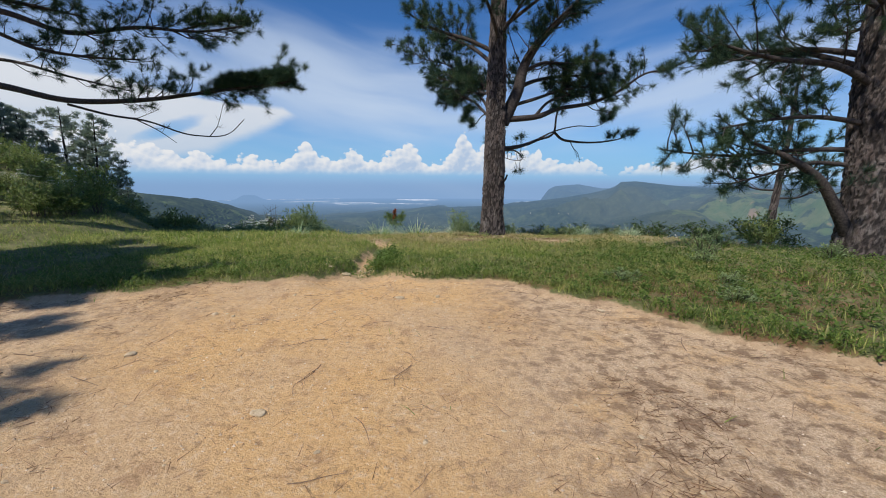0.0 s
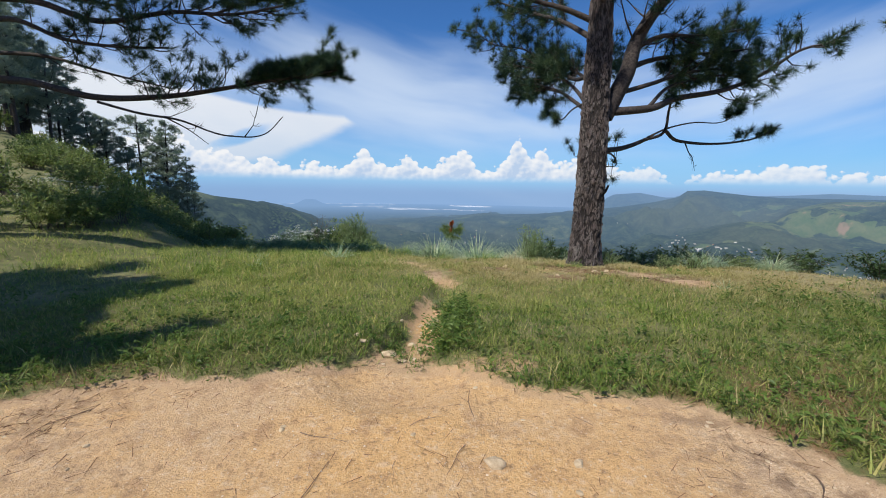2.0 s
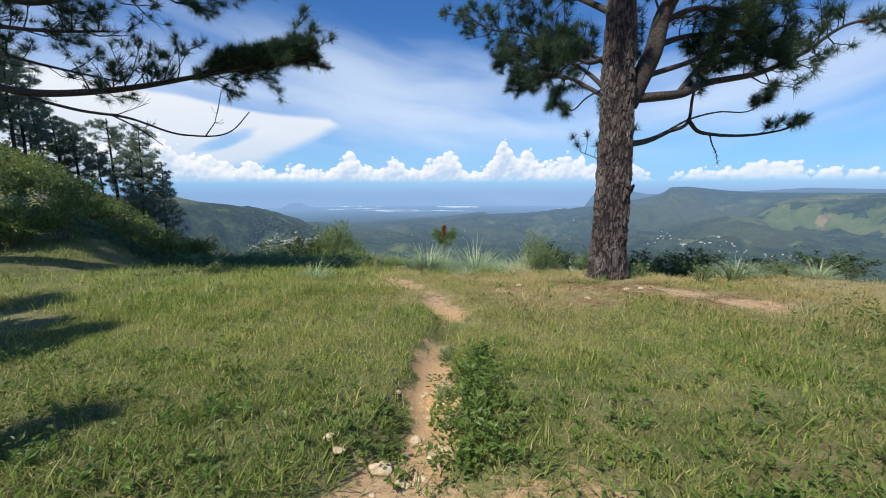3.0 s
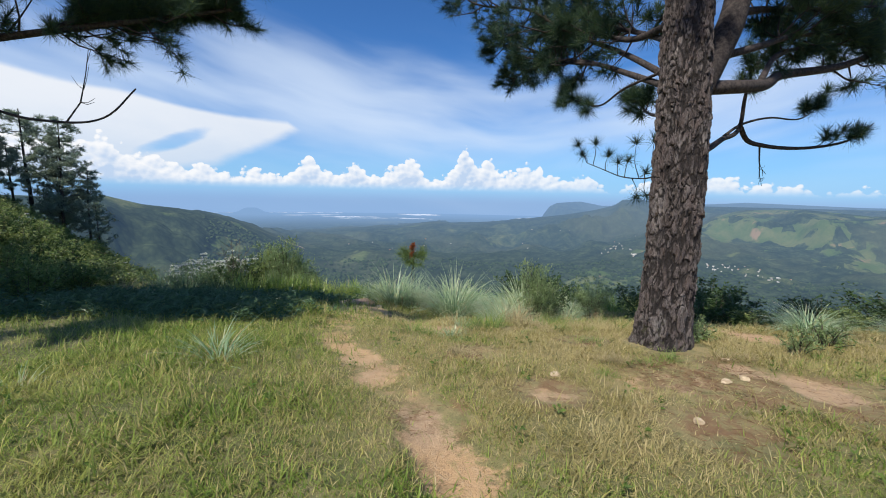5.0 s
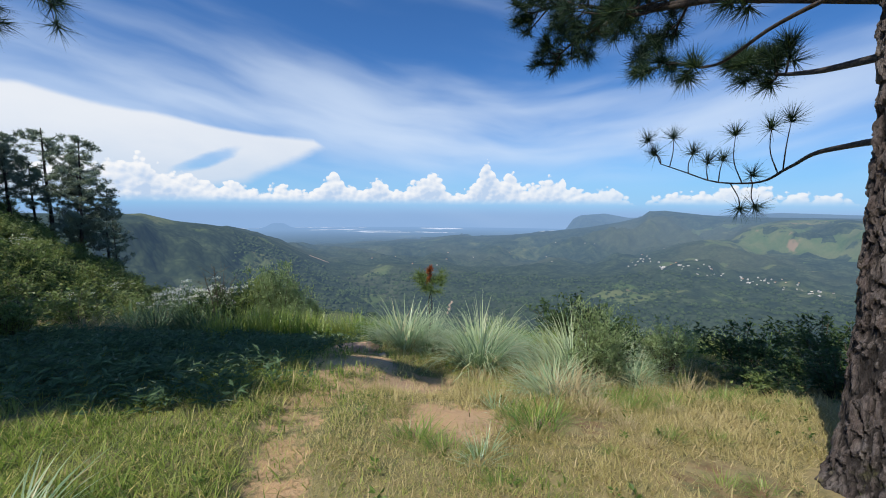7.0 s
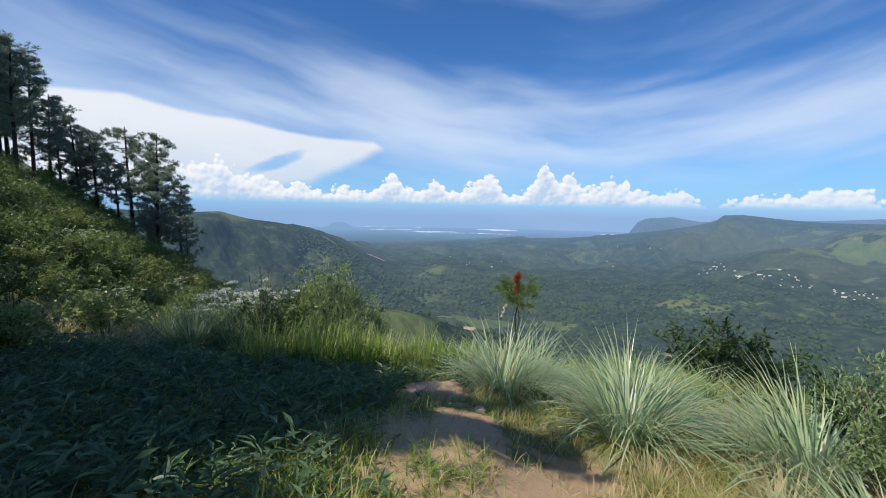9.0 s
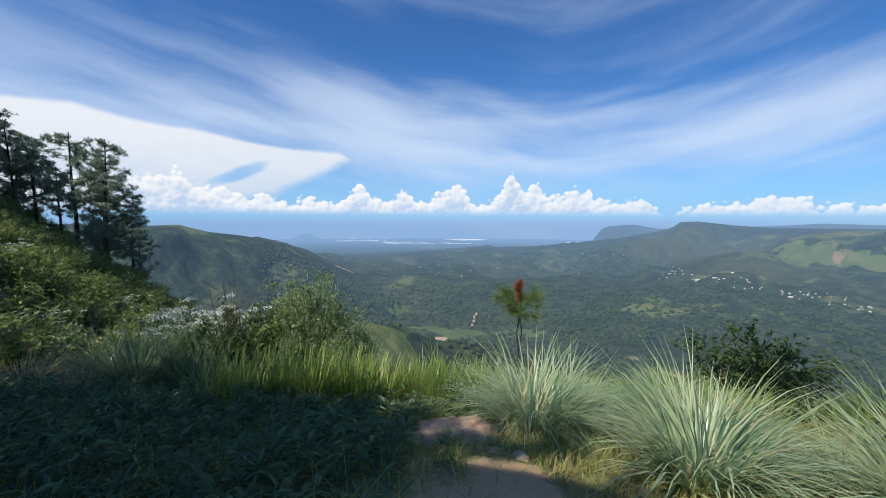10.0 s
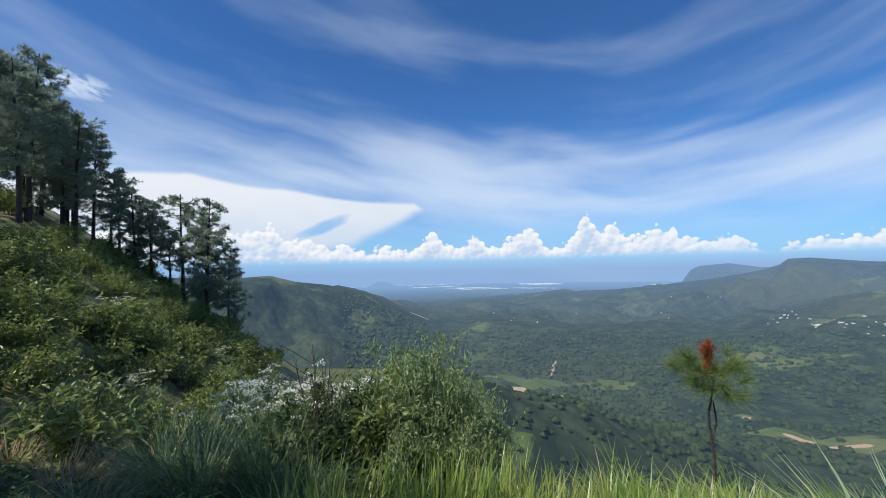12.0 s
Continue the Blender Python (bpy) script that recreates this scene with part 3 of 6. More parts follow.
def valley(x, y):
    """The land below: wooded floor, spurs and far hills."""
    r, az = np.hypot(x, y), np.degrees(np.arctan2(x, y))
    floor = -228 + (46 * rolling(x, y, 0.0021, 4, 40) + 20 * rolling(x, y, 0.008, 3, 46)) * smooth01(3200, 2200, r)
    out = floor
    for rows, before, behind in RIDGES:
        a, e, d = np.array(rows).T
        crest, dist = np.interp(az, a, e), np.interp(az, a, d)
        edge = smooth01(a[0] - 3, a[0] + 3, az) if a[0] > 0 else 1.0
        edge = edge * (smooth01(a[-1] + 8, a[-1], az) if a[-1] < 0 else 1.0)
        top = 1.4 + dist * np.tan(np.radians(crest))
        u = (r - dist) / np.where(r < dist, before, behind)
        rise = np.exp(-1.6 * u * u) * edge
        gully = rolling(x, y, 0.0055, 5, 60) - 1.1 * np.abs(rolling(x, y, 0.0036, 3, 71)) + 0.25
        h = floor + (top - floor) * rise * (1 + 0.95 * gully * smooth01(0.10, 0.8, np.abs(u)))
        h = h + rise * (1 - rise) * (135 * rolling(x, y, 0.0085, 4, 64) + 46 * rolling(x, y, 0.028, 3, 67)) + (1 - rise * rise) * rise * 18 * rolling(x, y, 0.006, 3, 69)
        out = soft_max(out, h, 8.0)
    lone = 4560 * np.array([math.sin(radians(-24.9)), math.cos(radians(-24.9))])
    away = np.hypot(x - lone[0], y - lone[1])
    out = np.maximum(out, -236 + 44 * smooth01(330, 20, away) + 30 * smooth01(140, 40, away))
    return np.where(r > 3900, np.maximum(out, -236), out)


def lay(x, y):
    """Height of the ground."""
    x, y = np.asarray(x, float), np.asarray(y, float)
    front = np.interp(y, (-60, 0, 5, 9, 11, 13, 15, 17, 19, 22, 26, 32, 45, 70, 110, 200), (0, -0.04, 0.05, -0.02, -0.22, -0.52, -0.86, -1.32, -1.95, -3.2, -5.3, -9.3, -18.5, -37, -66, -125))
    shelf = 0.13 * np.maximum(-8 - x, 0) ** 1.05 + 0.03 * np.maximum(x - 4, 0)
    flank = np.minimum(-6.5 - 0.55 * (x + 36.3) - 0.60 * (y - 47.8), shelf)
    flank = flank - 6 * smooth01(-9.5, -4.0, x)
    front = front - np.interp(y, (12, 13.5, 15.2, 16.5, 18, 20, 24), (0, 0.15, 0.46, 0.33, 0.16, 0.1, 0)) * smooth01(-3.2, -1.7, x) * smooth01(9, 6, x)
    near = soft_max(front - 0.10 * np.maximum(x - 6, 0) * smooth01(4, 12, y), flank, 0.5)
    r = np.hypot(x, y)
    share = smooth01(90, 230, r) * smooth01(-140, 20, y)
    deep = valley(x, y)
    back = 0.06 * r
    out = near * (1 - share) + deep * share
    return np.where(y < -60, soft_max(out, -20 + back * 0.2, 10), out)


def relief(x, y):
    """The ground with its banks, ruts and lumps."""
    bare = bare_share(x, y)
    lumps = 0.05 * rolling(x, y, 0.55, 4, 1) + 0.022 * rolling(x, y, 3.0, 4, 2)
    fine = 0.010 * rolling(x, y, 9.0, 3, 5)
    edge = smooth01(0.9, 0.0, np.abs(y - earth_line(x))) * 0.03
    return lay(x, y) + lumps * (0.45 + 0.55 * (1 - bare)) + fine + (1 - bare) * (0.055 + edge) - 0.075 * trail_share(x, y) * smooth01(9.5, 7.5, y) - 0.03 * trail_share(x, y)


def z_at(x, y):
    return float(relief(np.array([x]), np.array([y]))[0])


def grid_faces(rows, cols):
    a = np.arange((rows - 1) * (cols - 1))
    i = a // (cols - 1) * cols + a % (cols - 1)
    return np.stack([i, i + 1, i + cols + 1, i + cols], 1)


def land_use(x, y):
    """Shares of lake, meadow, bare soil and open pasture in the valley."""
    bearing, r = np.degrees(np.arctan2(x, y)), np.hypot(x, y)
    lake = np.zeros(len(x))
    for b, half, d, deep in ((-3.2, 2.8, 4600, 210), (-21, 7.5, 4860, 60), (-12.5, 3.2, 4050, 70), (-31, 4, 4750, 70), (-8, 7, 3800, 45), (-18, 4, 4300, 40), (12, 1.6, 4300, 120)):
        lake = np.maximum(lake, smooth01(1.15, 0.75, np.hypot((bearing - b) / half, (r - d - 150 * rolling(x, y, 0.004, 4, 77)) / deep) + 0.6 * rolling(bearing * 1.2, r * 0.02, 1.0, 3, 78)))
    bend, deepen = 1.5 * rolling(x, y, 0.006, 4, 81), 45 * rolling(x, y, 0.006, 4, 82)
    meadow = 0.14 * smooth01(24, 32, bearing) * smooth01(1200, 1700, r) * smooth01(2500, 2200, r)
    for b, half, d, deep in ((-6, 6, 850, 60), (3.5, 4, 860, 40), (-14, 10, 330, 90), (22, 3, 700, 22), (18.7, 2, 780, 30), (27, 3.5, 690, 30), (28, 4, 1550, 60)):
        meadow = np.maximum(meadow, 0.5 * smooth01(1.2, 0.5, np.hypot((bearing - b + bend) / half, (r - d + deepen) / deep)))
    soil = np.zeros(len(x))
    for b, half, d, deep, slant in ((-2.2, 0.20, 990, 90, 0.0075), (22.8, 1.5, 700, 7, 4.0), (26.5, 1.8, 690, 6, 3.0), (18.7, 0.7, 780, 8, 0.0), (-2.5, 2.2, 760, 30, 0.0), (-20, 2, 1500, 12, 0.0), (-7, 1.6, 800, 26, 0.0)):
        soil = np.maximum(soil, smooth01(1.2, 0.6, np.hypot((bearing - b - (slant * (r - d) if slant < 1 else 0) + 0.4 * bend) / half, (r - d + 0.4 * deepen) / deep)))
    pasture = smooth01(150, 200, r) * smooth01(470, 390, r + deepen) * smooth01(-13, -20, bearing + 3 * bend)
    pasture = np.maximum(pasture, 0.7 * smooth01(1.2, 0.4, np.hypot((bearing + 38) / 3.5, (r - 1290 + deepen) / 120)))
    pasture = np.maximum(pasture, 0.7 * smooth01(0.22, 0.60, rolling(x, y, 0.0060, 5, 85)) * smooth01(24, 29, bearing) * smooth01(1550, 1750, r) * smooth01(2400, 2200, r))
    pasture = np.maximum(pasture, 0.55 * smooth01(0.25, 0.6, rolling(x, y, 0.0046, 5, 86)) * smooth01(900, 1300, r) * smooth01(2600, 2200, r))
    return lake, meadow, soil, pasture


def build_ground():
    xs, ys = np.arange(-15, 13.01, 0.1), np.arange(-4, 23.01, 0.1)
    gx, gy = np.meshgrid(xs, ys)
    gx, gy = gx.ravel(), gy.ravel()
    fine = (np.stack([gx, gy, relief(gx, gy)], 1), grid_faces(len(ys), len(xs)))
    az = np.radians(np.concatenate([np.arange(-180, -72, 3), np.arange(-72, -52, 0.8), np.arange(-52, 52, 0.28), np.arange(52, 72, 0.8), np.arange(72, 180.1, 3)]))
    rings = np.concatenate([np.linspace(0.5, 30, 60), 30 * 1.022 ** np.arange(1, 50)])
    rr, aa = np.meshgrid(rings, az, indexing="ij")
    x, y = (rr * np.sin(aa)).ravel(), (rr * np.cos(aa)).ravel()
    inside = np.minimum(np.minimum(x + 15, 13 - x), np.minimum(y + 4, 23 - y))
    z = np.where(inside > -0.6, lay(x, y) - 0.35 * smooth01(-0.1, 0.7, inside), relief(x, y))
    coarse = (np.stack([x, y, z], 1), grid_faces(len(rings), len(az)))
    v, f = joined([fine, coarse])
    bare = bare_share(v[:, 0], v[:, 1])
    data = mesh_of("ground", v, f, M_GROUND, True, (("bare", bare), ("red", litter_share(v[:, 0], v[:, 1])), ("dry", parched_share(v[:, 0], v[:, 1]))))
    tagged(new("ground", data), "sandy yard and grassy hilltop falling to the valley", "ground", kind="structure")
    far = rings[-1] * np.concatenate([[1.0], 1.0135 ** np.arange(1, 2000)])
    far = far[far < 4930]
    rr, aa = np.meshgrid(far, az, indexing="ij")
    x, y = (rr * np.sin(aa)).ravel(), (rr * np.cos(aa)).ravel()
    z = lay(x, y)
    z = np.where(rr.ravel() <= far[0], relief(x, y), z)
    lake, meadow, soil, pasture = land_use(x, y)
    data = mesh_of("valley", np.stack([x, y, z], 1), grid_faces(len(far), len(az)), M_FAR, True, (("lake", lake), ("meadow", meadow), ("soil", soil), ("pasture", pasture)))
    tagged(new("backdrop_valley", data), "wooded valley with painted haze, fields, ridges and a distant plain", "valley", kind="structure")


def build_woods():
    """Crowns of the trees in the valley, nearest part."""
    r2 = np.random.default_rng(19)
    bm = bmesh.new()
    bmesh.ops.create_icosphere(bm, subdivisions=2, radius=1.0)
    low = [v for v in bm.verts if v.co.z < -0.45]
    bmesh.ops.delete(bm, geom=low, context="VERTS")
    bm.verts.ensure_lookup_table()
    bm.verts.index_update()
    ball = np.array([v.co[:] for v in bm.verts])
    tri = np.array([[v.index for v in f.verts] for f in bm.faces])
    bm.free()
    n = 12500
    az, r = r2.uniform(-30, 47, n), np.sqrt(r2.uniform(215**2, 1350**2, n))
    x, y = r * np.sin(np.radians(az)), r * np.cos(np.radians(az))
    lake, meadow, soil, pasture = land_use(x, y)
    keep = (r2.uniform(size=n) > np.maximum(np.maximum(1.8 * meadow, pasture * 0.88), 3 * soil)) & (r2.uniform(size=n) < np.clip(520 / r, 0.0, 1.0))
    keep &= (soil < 0.2) & (rolling(x, y, 0.012, 3, 88) > -0.35)
    x, y = x[keep], y[keep]
    m = len(x)
    size = (r2.uniform(2.4, 5.6, m) * smooth01(150, 600, np.hypot(x, y)) ** 0.5)[:, None, None] * np.array([1.0, 1.0, 0.85])
    turn = r2.uniform(0, 6.283, m)
    lump = 1 + 0.22 * r2.normal(size=(m, len(ball), 1))
    v = ball[None] * lump * size
    cs, sn = np.cos(turn)[:, None], np.sin(turn)[:, None]
    v = np.stack([v[..., 0] * cs - v[..., 1] * sn, v[..., 0] * sn + v[..., 1] * cs, v[..., 2] + 1.2], -1)
    v += np.stack([x, y, lay(x, y)], 1)[:, None]
    f = (np.arange(m)[:, None, None] * len(ball) + tri[None]).reshape(-1, 3)
    tagged(new("valley_woods", mesh_of("valley_woods", v.reshape(-1, 3), f, M_WOODS, True)), "dark green broad-leaved trees covering the valley floor", "trees", kind="stuff")


build_ground()
build_woods()


# ---------------------------------------------------------------- plants
def tube(points, radii, sides=8, squash=None):
    """A bent, tapering round bar."""
    p, r = np.asarray(points, float), np.asarray(radii, float)
    along = np.gradient(p, axis=0)
    along /= np.linalg.norm(along, axis=1)[:, None] + 1e-9
    side = np.cross(along, (0.31, 0.93, 0.17))
    side /= np.linalg.norm(side, axis=1)[:, None] + 1e-9
    up = np.cross(along, side)
    a = np.arange(sides) * 2 * math.pi / sides
    ring = p[:, None] + r[:, None, None] * (np.cos(a)[None, :, None] * side[:, None] + np.sin(a)[None, :, None] * up[:, None])
    k, s = np.meshgrid(np.arange(len(p) - 1), np.arange(sides), indexing="ij")
    k, s = k.ravel(), s.ravel()
    t = (s + 1) % sides
    faces = np.stack([k * sides + s, k * sides + t, (k + 1) * sides + t, (k + 1) * sides + s], 1)
    return ring.reshape(-1, 3), faces


def spline(points, n):
    """n places along a smooth line through the given ones."""
    p = np.asarray(points, float)
    d = np.concatenate([[0], np.cumsum(np.linalg.norm(np.diff(p, axis=0), axis=1))])
    t = np.linspace(0, d[-1], n)
    tangent = np.gradient(p, d, axis=0) if len(p) > 2 else np.repeat((p[1:] - p[:1]) / d[-1], 2, 0)
    i = np.clip(np.searchsorted(d, t) - 1, 0, len(p) - 2)
    h = (d[i + 1] - d[i])[:, None]
    u = ((t - d[i])[:, None]) / h
    return ((2 * u**3 - 3 * u**2 + 1) * p[i] + (u**3 - 2 * u**2 + u) * h * tangent[i] + (-2 * u**3 + 3 * u**2) * p[i + 1] + (u**3 - u**2) * h * tangent[i + 1])


def slivers(base, way, length, width, lean=None):
    """Thin three-cornered blades: pine needles."""
    n = len(base)
    across = np.cross(way, rng.normal(size=(n, 3)))
    across /= np.linalg.norm(across, axis=1)[:, None] + 1e-9
    w = np.broadcast_to(np.asarray(width, float), (n,))[:, None] / 2
    tip = base + way * np.broadcast_to(np.asarray(length, float), (n,))[:, None]
    v = np.stack([base - across * w, base + across * w, tip], 1).reshape(-1, 3)
    return v, np.arange(3 * n).reshape(-1, 3)


def brush(tips, ways, count, length, width, spread=0.9, back=0.12):
    """Bottle-brush tufts of needles at the ends of twigs."""
    m = len(tips)
    t = np.repeat(np.arange(m), count)
    way = ways[t] * rng.uniform(0.15, 1.0, (len(t), 1)) + rng.normal(size=(len(t), 3)) * spread * 0.62
    way[:, 2] += 0.10
    way /= np.linalg.norm(way, axis=1)[:, None]
    base = tips[t] - ways[t] * rng.uniform(0, back, (len(t), 1))
    return slivers(base, way, length * rng.uniform(0.65, 1.1, len(t)), width)


def twigs_on(line, radius, count, reach, start=0.3, droop=0.05, upturn=0.25, lift=0.0):
    """Side shoots along a branch: tubes, and the ends where needles sit."""
    n = len(line)
    pieces, tips, ways = [], [], []
    along = np.gradient(line, axis=0)
    along /= np.linalg.norm(along, axis=1)[:, None]
    for k in range(count):
        s = start + (1 - start) * (k + rng.uniform(0, 1)) / count
        i = min(int(s * (n - 1)), n - 1)
        out = np.cross(along[i], rng.normal(size=3))
        out /= np.linalg.norm(out)
        way = along[i] * rng.uniform(0.35, 1.0) + out * rng.uniform(0.5, 1.0)
        way[2] = way[2] * (1 - lift) + rng.uniform(-0.15, 0.3) + lift * 0.4
        way /= np.linalg.norm(way)
        size = reach * rng.uniform(0.45, 1.1) * (1.15 - 0.55 * s)
        bend = np.array([rng.normal() * 0.12, rng.normal() * 0.12, rng.uniform(0, upturn)]) * size
        pts = np.array([line[i], line[i] + way * size * 0.35 - (0, 0, droop * size), line[i] + way * size * 0.72 + bend * 0.45, line[i] + way * size + bend])
        shoot = spline(pts, 7)
        pieces.append(tube(shoot[::2], np.linspace(min(radius, 0.010 + size * 0.008), 0.004, 4), 4))
        d = shoot[-1] - shoot[-2]
        d /= np.linalg.norm(d)
        tips.append(shoot[-1])
        ways.append(d)
        for q in range(rng.integers(3, 7)):
            j = rng.integers(2, 6)
            w2 = (shoot[j + 1] - shoot[j]) / np.linalg.norm(shoot[j + 1] - shoot[j]) + rng.normal(size=3) * 0.6
            w2[2] += 0.3
            w2 /= np.linalg.norm(w2)
            end = shoot[j] + w2 * size * rng.uniform(0.18, 0.4)
            mid = (shoot[j] + end) / 2 - np.array([0, 0, 0.03 * size])
            pieces.append(tube(np.array([shoot[j], mid, end]), np.linspace(0.006, 0.003, 3), 3))
            tips.append(end)
            ways.append(w2)
    return pieces, tips, ways


def bark_trunk(line, radii, sides, plate=(0.060, 0.21), depth=0.024, flare=0.35, seed=1):
    """A trunk whose bark is broken into raised plates."""
    p, r = np.asarray(line, float), np.asarray(radii, float)
    n = len(p)
    a = np.arange(sides) * 2 * math.pi / sides
    run = np.concatenate([[0], np.cumsum(np.linalg.norm(np.diff(p, axis=0), axis=1))])
    wrap = max(6, round(2 * math.pi * r[n // 3] / plate[0]))
    u = np.broadcast_to(a / (2 * math.pi) * wrap, (n, sides))
    v = np.broadcast_to((run / plate[1])[:, None], (n, sides))
    wu, wv = 1.3 * rolling(u, v * 1.6, 0.8, 4, seed), 1.0 * rolling(u + 40, v, 0.9, 4, seed)
    one, two, tag = cells(u + wu * smooth01(0, 1, np.minimum(u, wrap - u)), v + wv, seed, wrap)
    gap = two - one
    raised = smooth01(0.0, 0.34, gap) * (0.35 + 0.85 * tag) * (0.75 + 0.5 * smooth01(1.0, 0.0, np.mod(v + wv, 1.0)))
    fine = rolling(u * 2.4, v * 1.6, 1.0, 4, seed + 3)
    foot = flare * np.exp(-run / 0.28)[:, None] * (1 + 0.5 * np.sin(3 * a + seed)[None] + 0.3 * np.sin(5 * a)[None])
    shape = 1 + 0.035 * np.sin(2 * a + 1.2 * run[:, None]) + 0.03 * rolling(np.cos(a)[None] * 2 + 0 * v, run[:, None] * 1.3 + np.sin(a)[None] * 2, 1.0, 3, seed + 8)
    fit = np.minimum(1, r / r[n // 3])[:, None]
    rad = r[:, None] * shape * (1 + foot) + fit * depth * (raised - 0.6 + 1.1 * fine)
    ring = p[:, None] + rad[:, :, None] * np.stack([np.cos(a), np.sin(a), 0 * a], 1)[None]
    k, s = np.meshgrid(np.arange(n - 1), np.arange(sides), indexing="ij")
    k, s = k.ravel(), s.ravel()
    t = (s + 1) % sides
    faces = np.stack([k * sides + s, k * sides + t, (k + 1) * sides + t, (k + 1) * sides + s], 1)
    # share of painted shade, deeper where the plates lie low
    cleft_shade = 1 - np.clip(raised - 0.10 + 0.35 * fine, 0, 1)
    return ring.reshape(-1, 3), faces, cleft_shade.ravel()


def pine(at, trunk, radii, branches, label, sides=96, steps=300, needle=(0.19, 0.0055), tuft=70, material_needles=None, twig_step=0.22, reach=1.0, flare=0.35, seed=1, fluff=(0.9, 0.12), fine=0.0, lift=0.0):
    """A pine from its trunk line and its limbs (points, start radius, share of needles), in places of the world."""
    tree = tagged(new("pine_tree"), label, "tree")
    tree.location = at
    o = np.array(at)
    line = spline(np.array(trunk) - o, 1600)
    share = np.linspace(0, 1, steps)
    share = np.interp(share, (0, max(fine, 1e-6), 1), (0, 0.40, 1)) if fine else share
    rr = np.interp(share, np.linspace(0, 1, len(radii)), radii)
    line = line[(share * 1599).astype(int)]
    v, f, cleft_shade = bark_trunk(line, rr, sides, flare=flare, seed=seed)
    part("trunk", mesh_of("trunk", v, f, M_BARK, False, (("cleft_shade", cleft_shade),)), tree, "thick trunk with cracked plated bark")
    tips, ways = [], []
    for points, radius, share, *short in branches:
        p = np.array(points, float) - o
        size = np.linalg.norm(np.diff(p, axis=0), axis=1).sum()
        n = max(14, int(size * 9))
        bough = spline(p, n)
        pieces = [tube(bough, radius * np.linspace(1, 0.16, n) ** 0.9 + 0.004, 8)]
        more, t, w = twigs_on(bough, radius * 0.5, int(size / twig_step * share + 2), (0.24 * size + 0.24) * (short[0] if short else reach), short[1] if len(short) > 1 else 0.3, lift=lift)
        pieces += more
        verts, faces = joined(pieces)
        part("branch", mesh_of("branch", verts, faces, M_TWIG, True), tree)
        end = bough[-1] - bough[-2]
        t.append(bough[-1])
        w.append(end / np.linalg.norm(end))
        keep = rng.uniform(size=len(t)) < (0.92 if share else 0.0)
        tips += [q for q, k in zip(t, keep) if k]
        ways += [q for q, k in zip(w, keep) if k]
    v, f = brush(np.array(tips), np.array(ways), tuft, needle[0], needle[1], *fluff)
    tagged(part("needles", mesh_of("needles", v, f, material_needles or M_NEEDLE), tree, "long dark green needles in brush-like tufts"), kind="stuff")
    return tree


def whorls(base, z0, z1, count, length, radius, lean=0.25, seed=0, centre=None):
    """Limbs round a trunk between two heights."""
    r2 = np.random.default_rng(seed)
    out = []
    for k in range(count):
        s = (k + r2.uniform(0, 0.8)) / count
        z = z0 + (z1 - z0) * s
        a = k * 2.4 + r2.uniform(-0.5, 0.5)
        size = length * (1 - 0.72 * s) * r2.uniform(0.75, 1.15)
        d = np.array([math.cos(a), math.sin(a), 0])
        c = np.array([base[0], base[1], z]) if centre is None else centre(z)
        droop = r2.uniform(-0.12, 0.12)
        out.append(([c, c + d * size * 0.4 + (0, 0, size * (lean * 0.5 + droop)), c + d * size * 0.75 + (0, 0, size * lean * 0.8), c + d * size + (0, 0, size * (lean + 0.22))], radius * (1 - 0.6 * s), 1.0))
    return out


def tufted_twigs(tree, stem, radius, tufts, needle, count=120, label="thin bending branch"):
    """A thin branch whose needle tufts stand up on twigs of their own."""
    o = np.array(tree.location)
    line = spline(np.array(stem, float) - o, 34)
    pieces = [tube(line, np.linspace(radius, 0.008, 34), 7)]
    tips, ways = [], []
    for tip in np.array(tufts, float) - o:
        gap = np.linalg.norm(line - tip, axis=1) + 0.5 * np.abs(line[:, 0] - tip[0])
        foot = line[int(np.argmin(gap))]
        knee = foot * 0.45 + tip * 0.55 + np.array([rng.normal() * 0.03, rng.normal() * 0.03, -0.10 * np.linalg.norm(tip - foot)])
        twig = spline([foot, knee, tip], 8)
        pieces.append(tube(twig, np.linspace(0.010, 0.005, 8), 5))
        d = twig[-1] - twig[-3]
        d = d / np.linalg.norm(d) + (0, 0, 0.35)
        tips.append(tip)
        ways.append(d / np.linalg.norm(d))
    part("branch", mesh_of("branch", *joined(pieces), M_TWIG, True), tree, label)
    v, f = brush(np.array(tips), np.array(ways), count, needle[0], needle[1], 0.95, 0.05)
    tagged(part("needles", mesh_of("needles", v, f, M_NEEDLE), tree), kind="stuff")


